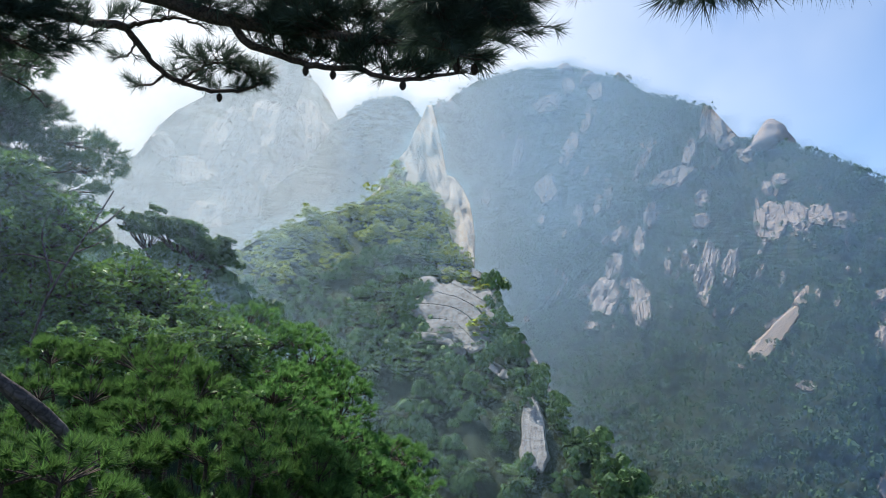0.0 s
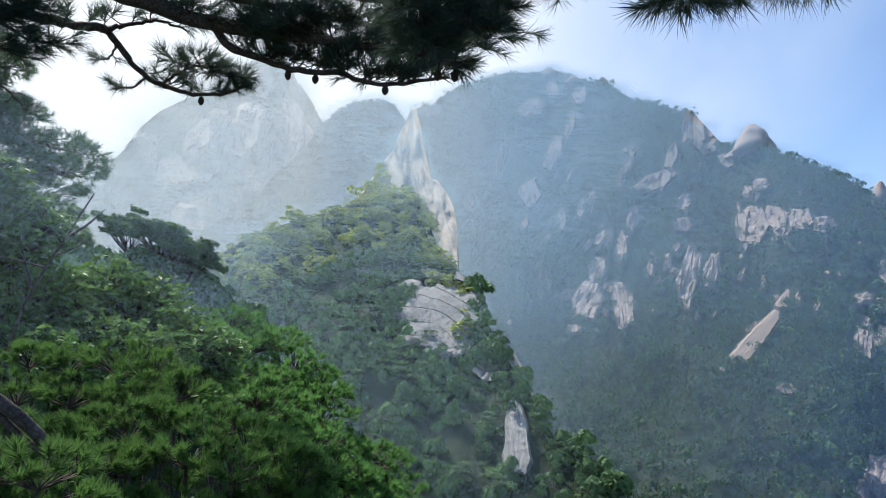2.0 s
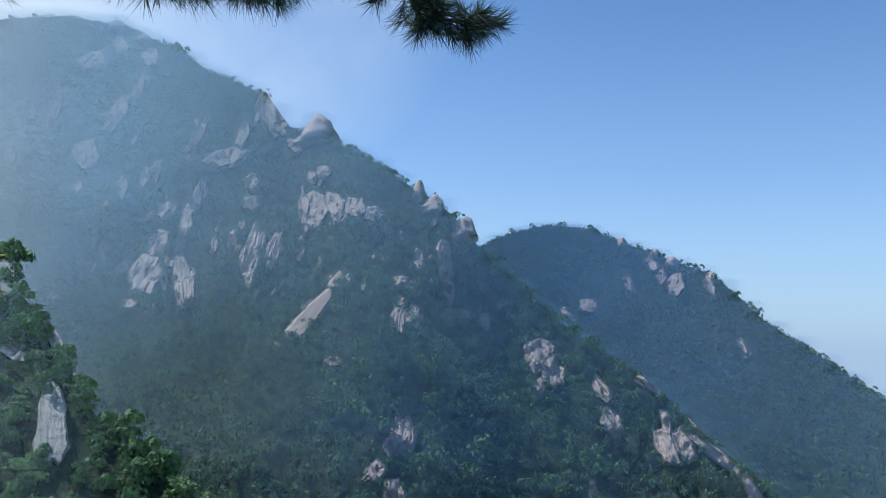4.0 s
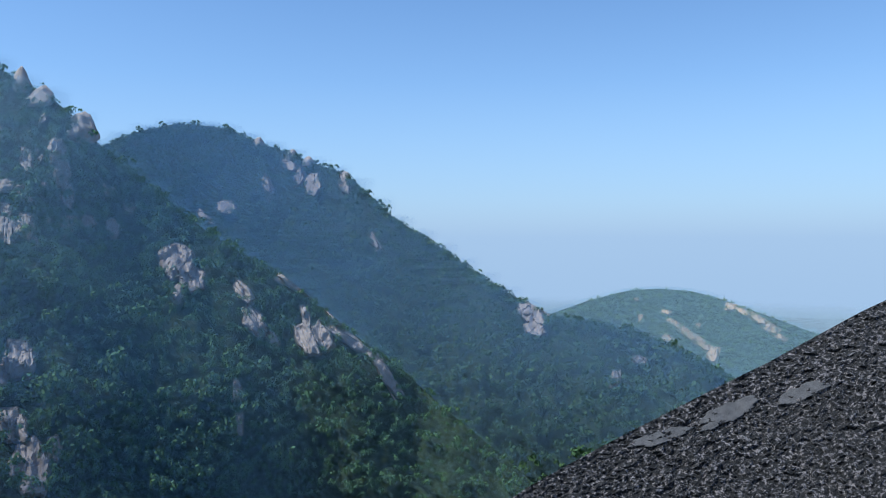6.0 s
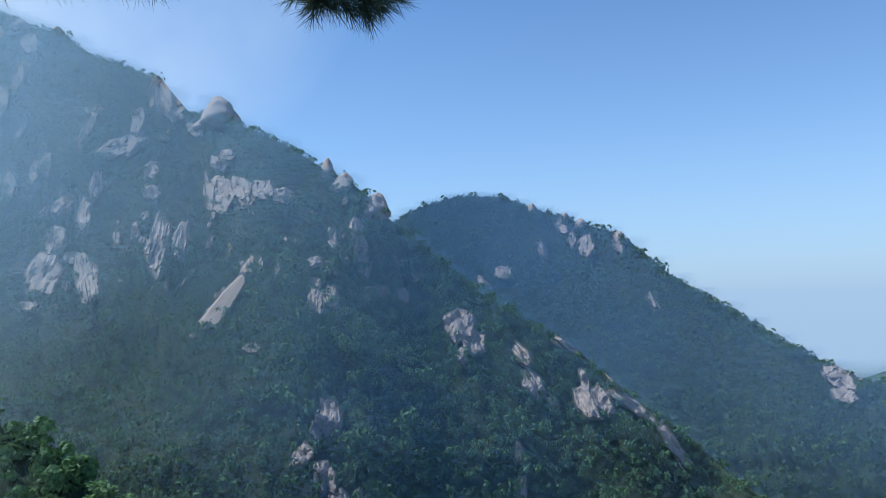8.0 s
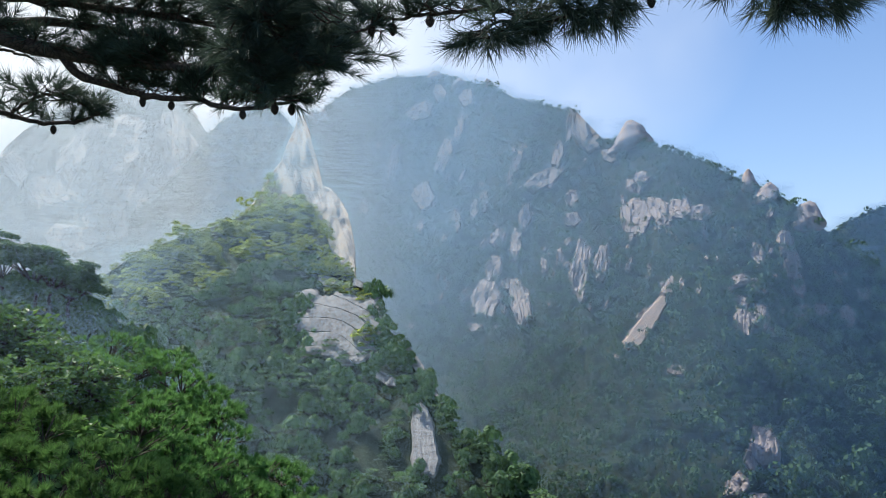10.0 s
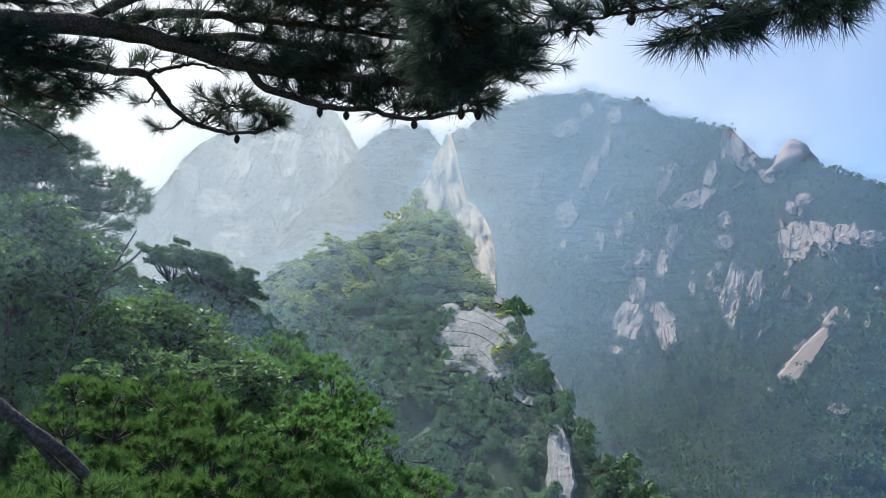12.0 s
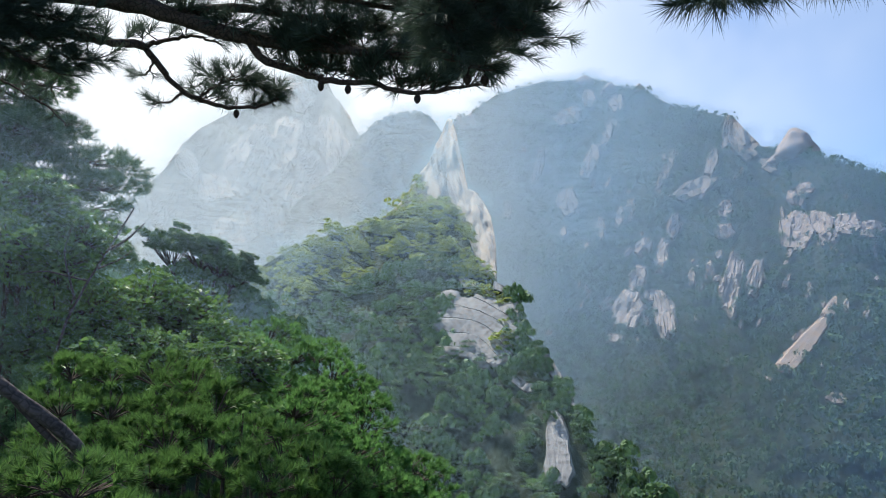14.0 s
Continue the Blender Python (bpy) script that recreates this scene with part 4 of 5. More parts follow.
def smooth_line(points, n):
    """A rounded line of n places through the points."""
    p = np.array(points, float)
    k = np.concatenate([[0], np.cumsum(np.linalg.norm(np.diff(p, axis=0), axis=1))])
    fine = np.linspace(0, k[-1], n)
    q = np.stack([np.interp(fine, k, p[:, i]) for i in range(3)], -1)
    for _ in range(2):
        q[1:-1] = 0.25 * q[:-2] + 0.5 * q[1:-1] + 0.25 * q[2:]
    return q


def tube(line, r0, r1, sides=8, knots=0.0):
    """Verts and quads of a tapered round limb along a line."""
    line = np.asarray(line, float)
    n = len(line)
    t = np.gradient(line, axis=0)
    t /= np.linalg.norm(t, axis=1)[:, None] + 1e-9
    up = np.array([0.13, 0.21, 1.0]) if abs(t[:, 2]).mean() < 0.8 else np.array([1.0, 0.2, 0.1])
    a = np.cross(t, up)
    a /= np.linalg.norm(a, axis=1)[:, None] + 1e-9
    b = np.cross(t, a)
    rad = np.linspace(r0, r1, n) * (1 + knots * (rng.random(n) - 0.5))
    ang = np.linspace(0, 2 * np.pi, sides + 1)
    v = line[:, None] + rad[:, None, None] * (np.cos(ang)[None, :, None] * a[:, None] + np.sin(ang)[None, :, None] * b[:, None])
    return v.reshape(-1, 3), grid_faces(n, sides + 1)


def join(pieces):
    vs, fs, k = [], [], 0
    for v, f in pieces:
        vs.append(v)
        fs.append(np.asarray(f) + k)
        k += len(v)
    return np.concatenate(vs), np.concatenate(fs)


def unit(v):
    v = np.asarray(v, float)
    return v / (np.linalg.norm(v, axis=-1, keepdims=True) + 1e-9)


def brushes(base, axis, count, length, spread, width, shoot=0.5):
    """Needle brushes: `count` slim needles along the last stretch of each shoot, splayed from its axis."""
    base, axis = np.asarray(base, float), unit(axis)
    n = len(base)
    ax = np.repeat(axis[:, None], count, 1)
    rad = np.cross(ax, rng.normal(size=(n, count, 3)))
    rad = unit(rad)
    sp = spread * (0.35 + 0.9 * rng.random((n, count, 1)))
    d = unit(ax * np.cos(sp) + rad * np.sin(sp))
    o = base[:, None] + ax * (rng.random((n, count, 1)) * shoot * length)
    side = unit(np.cross(d, rng.normal(size=(n, count, 3)))) * width * 0.5
    tip = o + d * length * (0.75 + 0.4 * rng.random((n, count, 1)))
    v = np.stack([o - side, o + side, tip], 2).reshape(-1, 3)
    return v, np.arange(len(v)).reshape(-1, 3)


def cone_mesh(place, length, seed):
    """A hanging pine cone: overlapping rings of scales round a tapered body."""
    r_ = np.random.default_rng(seed)
    rings, sides = 11, 12
    v = []
    for i in range(rings):
        f = i / (rings - 1)
        rad = 0.33 * math.sin(math.pi * (0.12 + 0.83 * f)) ** 0.8 * (1.12 if i % 2 else 0.86)
        for j in range(sides + 1):
            a = 2 * math.pi * (j % sides) / sides + 0.26 * (i % 2)
            k = 1 + 0.10 * math.cos(6 * a)
            v.append((rad * k * math.cos(a), rad * k * math.sin(a), -f))
    tilt = Matrix.Rotation(r_.uniform(-0.3, 0.3), 3, "X")
    v = np.array(v) @ np.array(tilt) * length + place
    stalk = tube(np.linspace(np.array(place) + (0.004, 0, 0.025), np.array(place) - (0, 0, 0.004), 4), 0.003, 0.004, 6)
    return join([(v, grid_faces(rings, sides + 1)), stalk])


def bough(tree, points, r0, r1, twigs, reach, up=0.35, start=0.1, count=42, length=0.075, kids=2, n=30, sag=0.0, spread=0.75):
    """A limb of a pine with its twigs, and the needle brushes that stand along and above them."""
    line = smooth_line(points, n)
    line[1:-1] += rng.normal(size=(n - 2, 3)) * 0.004
    tan = unit(np.gradient(line, axis=0))
    pieces, base, axis = [tube(line, r0, r1, 10, 0.18)], [], []
    for k in range(twigs):
        i = (start + (1 - start) * (k + rng.random()) / max(twigs, 1)) * (n - 1)
        j = min(int(i), n - 2)
        o = line[j] + (line[j + 1] - line[j]) * (i - j)
        d = unit(tan[j] * (0.3 + 0.6 * rng.random()) + rng.normal(size=3) * (0.75, 0.75, 0.22) + (0, 0, up - sag))
        ln = reach * (0.4 + 0.8 * rng.random())
        end = o + d * ln + (0, 0, 0.10 * ln)
        twig = smooth_line([o, o + d * ln * 0.5 + rng.normal(size=3) * 0.08 * ln, end], 5)
        pieces.append(tube(twig, 0.0045, 0.0022, 4))
        base.append(twig[-2])
        axis.append(unit(twig[-1] - twig[-3]) + (0, 0, 0.5 * up - sag))
        for _k in range(kids):
            m = int(rng.integers(1, 4))
            dd = unit(d * 0.6 + rng.normal(size=3) * (0.6, 0.6, 0.25) + (0, 0, up - sag))
            e2 = twig[m] + dd * ln * (0.25 + 0.35 * rng.random())
            pieces.append(tube(np.linspace(twig[m], e2, 3), 0.0032, 0.002, 3))
            base.append(e2 - dd * 0.02)
            axis.append(dd)
    base.append(line[-2])
    axis.append(tan[-1] + (0, 0, -sag))
    v, f = join(pieces)
    limb_ob = part("limb", v, f, BARK, tree, smooth=True)
    v, f = brushes(base, axis, count, length, spread, 0.038 * length, 0.7)
    part_mesh("needles", mesh_from("needles", v - np.array(tree.location), f, BACKLIT_NEEDLES), limb_ob)
    return limb_ob


# the pine whose limbs hang over the lookout
old_pine = thing("overhanging_pine", (-3.75, 3.1, -2.0), "old mountain pine with dark limbs hanging over the lookout", "pine tree")
v, f = tube(smooth_line([(-3.9, 3.05, -2.6), (-3.8, 3.1, 0.6), (-3.75, 3.1, 3.12), (-3.7, 3.15, 4.3), (-3.6, 3.2, 5.6), (-3.5, 3.2, 7.0)], 24), 0.19, 0.02, 14, 0.15)
part("trunk", v, f, BARK, old_pine, smooth=True)
# the great limb and its lower edge
bough(old_pine, [(-3.75, 3.10, 3.12), (-3.40, 3.24, 3.21), (-2.79, 3.50, 3.29), (-2.59, 3.85, 3.40), (-2.31, 4.11, 3.52), (-2.12, 4.28, 3.57), (-1.85, 4.36, 3.52), (-1.50, 4.45, 3.43), (-1.14, 4.45, 3.38)], 0.095, 0.0414, 34, 0.21, 0.3, 0.62, length=0.12)
bough(old_pine, [(-1.17, 4.45, 3.38), (-0.69, 4.36, 3.31), (-0.28, 4.36, 3.27), (0.03, 4.28, 3.27), (0.26, 4.19, 3.34)], 0.040, 0.0121, 84, 0.22, 0.25, 0.0, length=0.12)
bough(old_pine, [(-1.36, 4.45, 3.39), (-1.29, 4.50, 3.29), (-1.16, 4.54, 3.26), (-0.93, 4.54, 3.19), (-0.74, 4.50, 3.15), (-0.59, 4.45, 3.15), (-0.40, 4.40, 3.07), (-0.29, 4.36, 3.05), (-0.10, 4.36, 3.09), (0.07, 4.36, 3.12)], 0.026, 0.0086, 64, 0.17, 0.6, 0.12, length=0.12)
# the canopy over it
bough(old_pine, [(-2.12, 4.28, 3.60), (-2.00, 4.36, 3.71), (-1.78, 4.45, 3.76), (-1.35, 4.45, 3.72), (-0.93, 4.36, 3.65), (-0.60, 4.36, 3.60), (-0.22, 4.36, 3.55), (0.09, 4.36, 3.53)], 0.035, 0.0104, 76, 0.24, 0.2, 0.2, length=0.12)
bough(old_pine, [(-1.85, 4.36, 3.52), (-1.47, 4.54, 3.65), (-1.05, 4.62, 3.62), (-0.67, 4.62, 3.55), (-0.38, 4.62, 3.52), (-0.09, 4.54, 3.48), (0.21, 4.45, 3.46), (0.35, 4.36, 3.43)], 0.031, 0.0086, 58, 0.21, 0.2, 0.2, length=0.12)
bough(old_pine, [(-2.29, 4.19, 3.59), (-2.04, 4.19, 3.72), (-1.69, 4.19, 3.81), (-1.28, 4.19, 3.76), (-0.76, 4.19, 3.71), (-0.34, 4.19, 3.69), (-0.09, 4.19, 3.65), (0.05, 4.23, 3.59)], 0.031, 0.0086, 84, 0.24, 0.2, 0.25, length=0.12)
bough(old_pine, [(-2.04, 4.19, 3.72), (-1.43, 4.11, 3.90), (-0.76, 4.11, 3.90), (-0.22, 4.11, 3.81), (0.09, 4.19, 3.72)], 0.024, 0.0086, 60, 0.24, 0.1, 0.3, length=0.12)
# the bent side limb with its clump
bough(old_pine, [(-3.05, 3.42, 3.27), (-2.64, 3.76, 3.24), (-2.47, 4.02, 3.27), (-2.26, 4.19, 3.29), (-2.21, 4.45, 3.36), (-2.10, 4.62, 3.41)], 0.038, 0.0259, 3, 0.09, 0.5, 0.8, length=0.12)
bough(old_pine, [(-2.10, 4.62, 3.41), (-2.04, 4.71, 3.34), (-1.95, 4.80, 3.22), (-1.83, 4.88, 3.15), (-1.64, 4.97, 3.12), (-1.47, 5.02, 3.15), (-1.31, 5.05, 3.22)], 0.022, 0.0086, 17, 0.17, 0.45, 0.3, 34, 0.10)
bough(old_pine, [(-2.10, 4.62, 3.41), (-1.95, 4.68, 3.48), (-1.81, 4.71, 3.53), (-1.64, 4.74, 3.48)], 0.016, 0.0069, 7, 0.14, 0.2, 0.2, 34, 0.09)
bough(old_pine, [(-1.83, 4.88, 3.15), (-1.74, 4.92, 3.24), (-1.62, 4.97, 3.33), (-1.52, 4.99, 3.33), (-1.40, 5.02, 3.26)], 0.012, 0.0069, 24, 0.16, 0.1, 0.3, 46, 0.10)
bough(old_pine, [(-2.05, 4.69, 3.36), (-2.10, 4.74, 3.27), (-2.19, 4.76, 3.26)], 0.009, 0.0052, 4, 0.07, 0.1, 0.4, 26, 0.09, 1, 10)
bough(old_pine, [(-1.90, 4.83, 3.19), (-1.98, 4.85, 3.12), (-2.10, 4.86, 3.10)], 0.009, 0.0052, 5, 0.09, 0.2, 0.4, 26, 0.09, 1, 10)
# the tufts beside the trunk
bough(old_pine, [(-2.79, 3.59, 3.25), (-2.48, 3.93, 3.22), (-2.36, 4.02, 3.17), (-2.28, 4.11, 3.12), (-2.21, 4.19, 3.15)], 0.021, 0.0069, 38, 0.16, 0.15, 0.1, 46, 0.10)
bough(old_pine, [(-2.79, 3.59, 3.25), (-2.55, 3.85, 3.12), (-2.45, 3.93, 3.05), (-2.33, 4.02, 3.03)], 0.021, 0.0069, 38, 0.14, 0.1, 0.1, 46, 0.10)
bough(old_pine, [(-2.79, 3.54, 3.29), (-2.54, 3.85, 3.29), (-2.42, 4.02, 3.34), (-2.29, 4.11, 3.33)], 0.021, 0.0069, 44, 0.16, 0.2, 0.1, 46, 0.10)
bough(old_pine, [(-2.79, 3.50, 3.33), (-2.71, 3.76, 3.50), (-2.54, 3.93, 3.57), (-2.38, 4.02, 3.60)], 0.021, 0.0069, 30, 0.16, 0.2, 0.1, 46, 0.10)
bough(old_pine, [(-3.4, 3.9, 3.25), (-2.94, 4.6, 3.14), (-2.82, 4.6, 3.06), (-2.73, 4.65, 3.03), (-2.68, 4.7, 2.98), (-2.59, 4.7, 2.89)], 0.012, 0.004, 12, 0.10, 0.3, 0.35, 20, 0.07)
# the limb overhead and the sprays that hang from it
bough(old_pine, [(-3.7, 3.15, 4.3), (-1.5, 2.4, 4.1), (0.0, 2.2, 3.5), (0.3, 2.15, 3.35), (1.0, 2.1, 3.15), (1.3, 2.07, 3.05)], 0.05, 0.012, 0, 0.1)
bough(old_pine, [(0.2, 2.17, 3.40), (0.0, 2.3, 3.05), (-0.03, 2.4, 2.81), (0.04, 2.45, 2.70), (0.12, 2.42, 2.63), (0.17, 2.4, 2.62)], 0.012, 0.005, 30, 0.10, 0.15, 0.35, length=0.08)
bough(old_pine, [(-0.03, 2.4, 2.81), (-0.05, 2.5, 2.62), (0.0, 2.5, 2.54), (0.07, 2.52, 2.52)], 0.008, 0.004, 30, 0.09, 0.3, 0.1, length=0.075)
bough(old_pine, [(-0.03, 2.4, 2.81), (0.05, 2.42, 2.77), (0.14, 2.45, 2.73), (0.20, 2.45, 2.69)], 0.008, 0.004, 24, 0.09, 0.15, 0.1, length=0.08)
bough(old_pine, [(0.0, 2.3, 3.05), (-0.08, 2.4, 2.85), (-0.10, 2.45, 2.70), (-0.02, 2.45, 2.60)], 0.008, 0.004, 30, 0.10, 0.1, 0.25, length=0.08)
LONG = dict(length=0.095, count=40, sag=0.25, up=0.15)
bough(old_pine, [(1.28, 2.07, 3.055), (1.14, 2.1, 2.95), (1.01, 2.1, 2.8), (0.95, 2.1, 2.75), (0.86, 2.12, 2.7), (0.74, 2.12, 2.67), (0.66, 2.1, 2.6)], 0.010, 0.004, 24, 0.10, start=0.35, **LONG)
bough(old_pine, [(0.86, 2.12, 2.705), (0.71, 2.15, 2.74), (0.57, 2.2, 2.73), (0.49, 2.22, 2.72), (0.4, 2.25, 2.73), (0.3, 2.3, 2.76), (0.21, 2.35, 2.75), (0.16, 2.38, 2.77)], 0.008, 0.003, 30, 0.08, up=0.3, start=0.0, length=0.075)
bough(old_pine, [(0.4, 2.25, 2.73), (0.34, 2.25, 2.70), (0.29, 2.23, 2.67)], 0.005, 0.003, 5, 0.05, start=0.3, length=0.075, n=10)
bough(old_pine, [(1.3, 2.07, 3.05), (1.2, 2.09, 2.9), (1.17, 2.1, 2.78), (1.03, 2.12, 2.71), (0.94, 2.12, 2.69)], 0.008, 0.003, 16, 0.08, start=0.4, **LONG)
bough(old_pine, [(1.3, 2.07, 3.05), (1.2, 2.09, 2.9), (1.26, 2.1, 2.82), (1.35, 2.1, 2.81), (1.44, 2.1, 2.83)], 0.008, 0.003, 20, 0.08, up=0.3, start=0.4, length=0.075)
bough(old_pine, [(1.3, 2.07, 3.05), (1.4, 2.02, 2.9), (1.55, 1.98, 2.79), (1.65, 1.95, 2.74), (1.77, 1.92, 2.71), (1.87, 1.9, 2.72)], 0.009, 0.004, 26, 0.08, start=0.45, **LONG)
for k, (x, y, z) in enumerate([(0.01, 2.55, 2.52), (0.07, 2.55, 2.52), (0.35, 2.25, 2.71), (0.42, 2.24, 2.71), (0.54, 2.2, 2.72), (1.1, 2.14, 2.72), (1.17, 2.1, 2.735), (1.28, 2.1, 2.775),
                               (-1.58, 4.98, 3.115), (-0.74, 4.5, 3.14), (-0.30, 4.36, 3.045), (-0.92, 4.54, 3.175)]):
    v, f = cone_mesh((x, y, z), 0.042 if y < 2.7 else 0.06, k)
    part("pine_cone", v, f, CONE, old_pine, "dark ripe pine cone", True)


def pad_tufts(centre, half, n, up=0.5):
    """Shoot places and axes over the upper half of a flattened cushion."""
    d = rng.normal(size=(n, 3))
    d[:, 2] = np.abs(d[:, 2]) * 0.9 - 0.25
    d = unit(d)
    base = np.array(centre) + d * np.array(half) * (0.72 + 0.38 * rng.random((n, 1)))
    axis = d * (1, 1, 0.8) + np.array([0, 0, up]) + rng.normal(size=(n, 3)) * 0.25
    return base, unit(axis)


def tuft_pine(name, base, pads, half, tufts, needle, label, count, length, width, spread=1.0, up=0.7, stem=0.03, category="young pine"):
    """A dense low pine: stems to each bough, which ends in a cushion of round needle tufts."""
    ob = thing(name, base, label, category)
    b = np.array(base, float)
    for c in pads:
        c = np.array(c, float)
        size = np.array(half) * rng.uniform(0.75, 1.2)
        low = b * 0.35 + c * 0.65 + (0, 0, -2.2 * size[2])
        pieces = [tube(smooth_line([b, low, c - (0, 0, size[2] * 0.5)], 12), stem, stem * 0.3, 7, 0.2)]
        p, a = pad_tufts(c, size, tufts, up)
        for q in p[::2]:
            pieces.append(tube(smooth_line([c - (0, 0, size[2] * 0.6), (c + q) / 2 - (0, 0, size[2] * 0.2), q], 4), stem * 0.16, stem * 0.08, 4))
        v, f = join(pieces)
        part("branch", v, f, BARK, ob, smooth=True)
        v, f = brushes(p, a, count, length, spread, width, 0.55)
        part("needles", v, f, needle, ob)
    return ob


tuft_pine("young_pine", (-1.5, 4.2, -1.9), [(-2.4, 4.7, 1.33), (-2.13, 4.65, 1.31), (-1.82, 4.6, 1.33), (-1.57, 4.5, 1.28), (-1.38, 4.4, 1.20), (-2.0, 4.4, 1.14), (-1.66, 4.35, 1.14), (-2.4, 4.6, 1.13), (-1.78, 3.9, 1.00),
                                           (-1.69, 4.1, 1.03), (-1.5, 4.0, 1.04), (-1.35, 4.1, 1.09), (-1.1, 4.1, 1.05), (-0.89, 4.0, 1.0), (-0.72, 3.95, 0.93), (-0.60, 3.9, 0.86), (-1.13, 3.8, 0.95), (-1.35, 3.8, 0.92),
                                           (-1.45, 3.7, 0.90), (-1.55, 3.6, 0.90), (-0.87, 3.7, 0.90), (-2.2, 4.2, 0.95), (-2.0, 3.8, 0.85), (-1.2, 3.9, 0.72), (-0.75, 3.8, 0.75), (-0.57, 3.9, 0.76), (-0.86, 3.7, 0.70),
                                           (-1.28, 3.6, 0.70), (-1.45, 3.5, 0.74), (-0.47, 3.8, 0.69), (-0.96, 3.6, 0.67), (-1.58, 3.5, 0.80), (-0.26, 4.2, 0.47), (-0.08, 4.3, 0.46), (-0.5, 4.2, 0.56), (-0.75, 4.0, 0.55),
                                           (-1.3, 3.3, 0.55), (-0.9, 3.3, 0.45), (-1.7, 3.4, 0.6)],
          (0.145, 0.145, 0.10), 33, SHRUB_NEEDLES, "dense low pine with yellow-green needle tufts in soft light", 84, 0.058, 0.0044, 0.95, up=0.75)
tuft_pine("young_pine", (-1.9, 2.9, -1.2), [(-1.54, 2.95, 1.01), (-1.51, 2.8, 0.91), (-1.37, 2.9, 0.90), (-1.67, 2.95, 1.02), (-1.26, 3.0, 0.84), (-1.75, 2.75, 0.95), (-1.6, 2.65, 0.8), (-1.35, 2.8, 0.75), (-1.22, 2.52, 1.03), (-1.11, 2.58, 0.98), (-1.3, 2.45, 0.97), (-1.18, 2.42, 0.95), (-1.26, 2.26, 1.13), (-1.10, 2.28, 1.14), (-1.38, 2.3, 1.12)], (0.14, 0.14, 0.07), 34, SHRUB_NEEDLES,
          "low pine bough of dull green needles beside the bare trunk", 80, 0.045, 0.0034, 0.95, up=0.8, stem=0.02)
tuft_pine("young_pine", (-2.1, 11.6, -7.0), [(-3.24, 12.5, 1.55), (-3.46, 12.0, 1.32), (-2.8, 12.5, 1.26), (-2.48, 13.0, 1.29), (-2.12, 12.5, 0.98), (-1.72, 12.5, 0.77), (-1.52, 12.0, 0.55), (-1.92, 12.0, 0.5), (-2.72, 11.0, 0.9),
                                            (-2.33, 11.5, 0.77), (-2.92, 10.0, 0.82), (-2.04, 11.0, 0.42), (-2.29, 10.0, 0.42), (-1.86, 10.5, 0.24), (-1.52, 11.5, 0.27), (-1.56, 10.5, 0.02), (-1.24, 11.5, -0.18),
                                            (-0.9, 12.0, -0.36), (-0.58, 12.5, -0.50), (-1.25, 10.5, -0.28), (-1.0, 11.0, -0.48), (-2.27, 10.5, 0.62), (-2.99, 11.0, 1.22), (-3.2, 10.0, 1.05), (-1.82, 10.0, 0.0),
                                            (-2.6, 12.0, 0.7), (-2.0, 11.8, -0.1), (-1.6, 11.2, -0.5), (-2.4, 10.8, 0.0), (-0.98, 11.0, -0.55), (-0.65, 11.5, -0.78), (-0.42, 12.0, -0.79), (-1.05, 10.5, -0.75), (-0.7, 11.0, -0.95)],
          (0.48, 0.48, 0.25), 60, LIT_GREEN_NEEDLES, "dense young pine with bright green needle tufts down a slope", 54, 0.10, 0.0120, 0.95, up=0.75, stem=0.07)


def dark_bush(name, base, pads, half, tufts, needle, label, count, length, width):
    """An upright evergreen: stems from its base to cushions of fine shoots."""
    ob = thing(name, base, label, "bush")
    b = np.array(base)
    for c in pads:
        c = np.array(c, float) + (0, 0, 0.05 * rng.normal())
        size = np.array(half) * rng.uniform(0.7, 1.2)
        line = smooth_line([b, b * 0.5 + c * 0.5 + rng.normal(size=3) * 0.12 + (0, 0, -0.15), c - (0, 0, size[2] * 0.3)], 10)
        pieces = [tube(line, 0.05, 0.018, 7, 0.2)]
        p, a = pad_tufts(c, size, tufts, 0.6)
        for q in p[:: max(1, len(p) // 7)]:
            pieces.append(tube(np.linspace(c - (0, 0, size[2] * 0.7), q - (0, 0, 0.05), 4), 0.0045, 0.002, 5))
        v, f = join(pieces)
        part("branch", v, f, BARK, ob, smooth=True)
        v, f = brushes(p, a, count, length, 1.15, width, 0.55)
        part("needles", v, f, needle, ob)
    return ob


dark_bush("juniper_bush", (-4.0, 6.6, -3.2), [(-4.63, 7.62, 1.75), (-4.06, 6.79, 1.25), (-3.43, 5.97, 0.85), (-4.6, 7.4, 1.0), (-3.9, 6.4, 0.5), (-5.4, 9.4, 2.3), (-5.1, 8.5, 2.2), (-3.3, 5.6, 0.3), (-4.9, 8.0, 2.3)],
          (0.55, 0.55, 0.42), 200, NEEDLES, "dark upright evergreen bush in shade", 30, 0.09, 0.005)

# leaning bare trunk in the dwarf pine
fallen = thing("bare_trunk", (-1.3, 3.0, -1.4), "bent grey-brown pine trunk bare of bark among needles", "tree trunk")
v, f = tube(smooth_line([(-1.85, 2.25, 1.72), (-1.6, 2.35, 1.55), (-1.49, 2.4, 1.45), (-1.41, 2.45, 1.37), (-1.32, 2.5, 1.30), (-1.25, 2.57, 1.22), (-1.24, 2.7, 1.08), (-1.27, 2.9, 0.85), (-1.3, 3.0, 0.5), (-1.3, 3.0, -1.5)], 44), 0.024, 0.018, 14, 0.30)
part("trunk", v, f, BARE_WOOD, fallen, smooth=True)
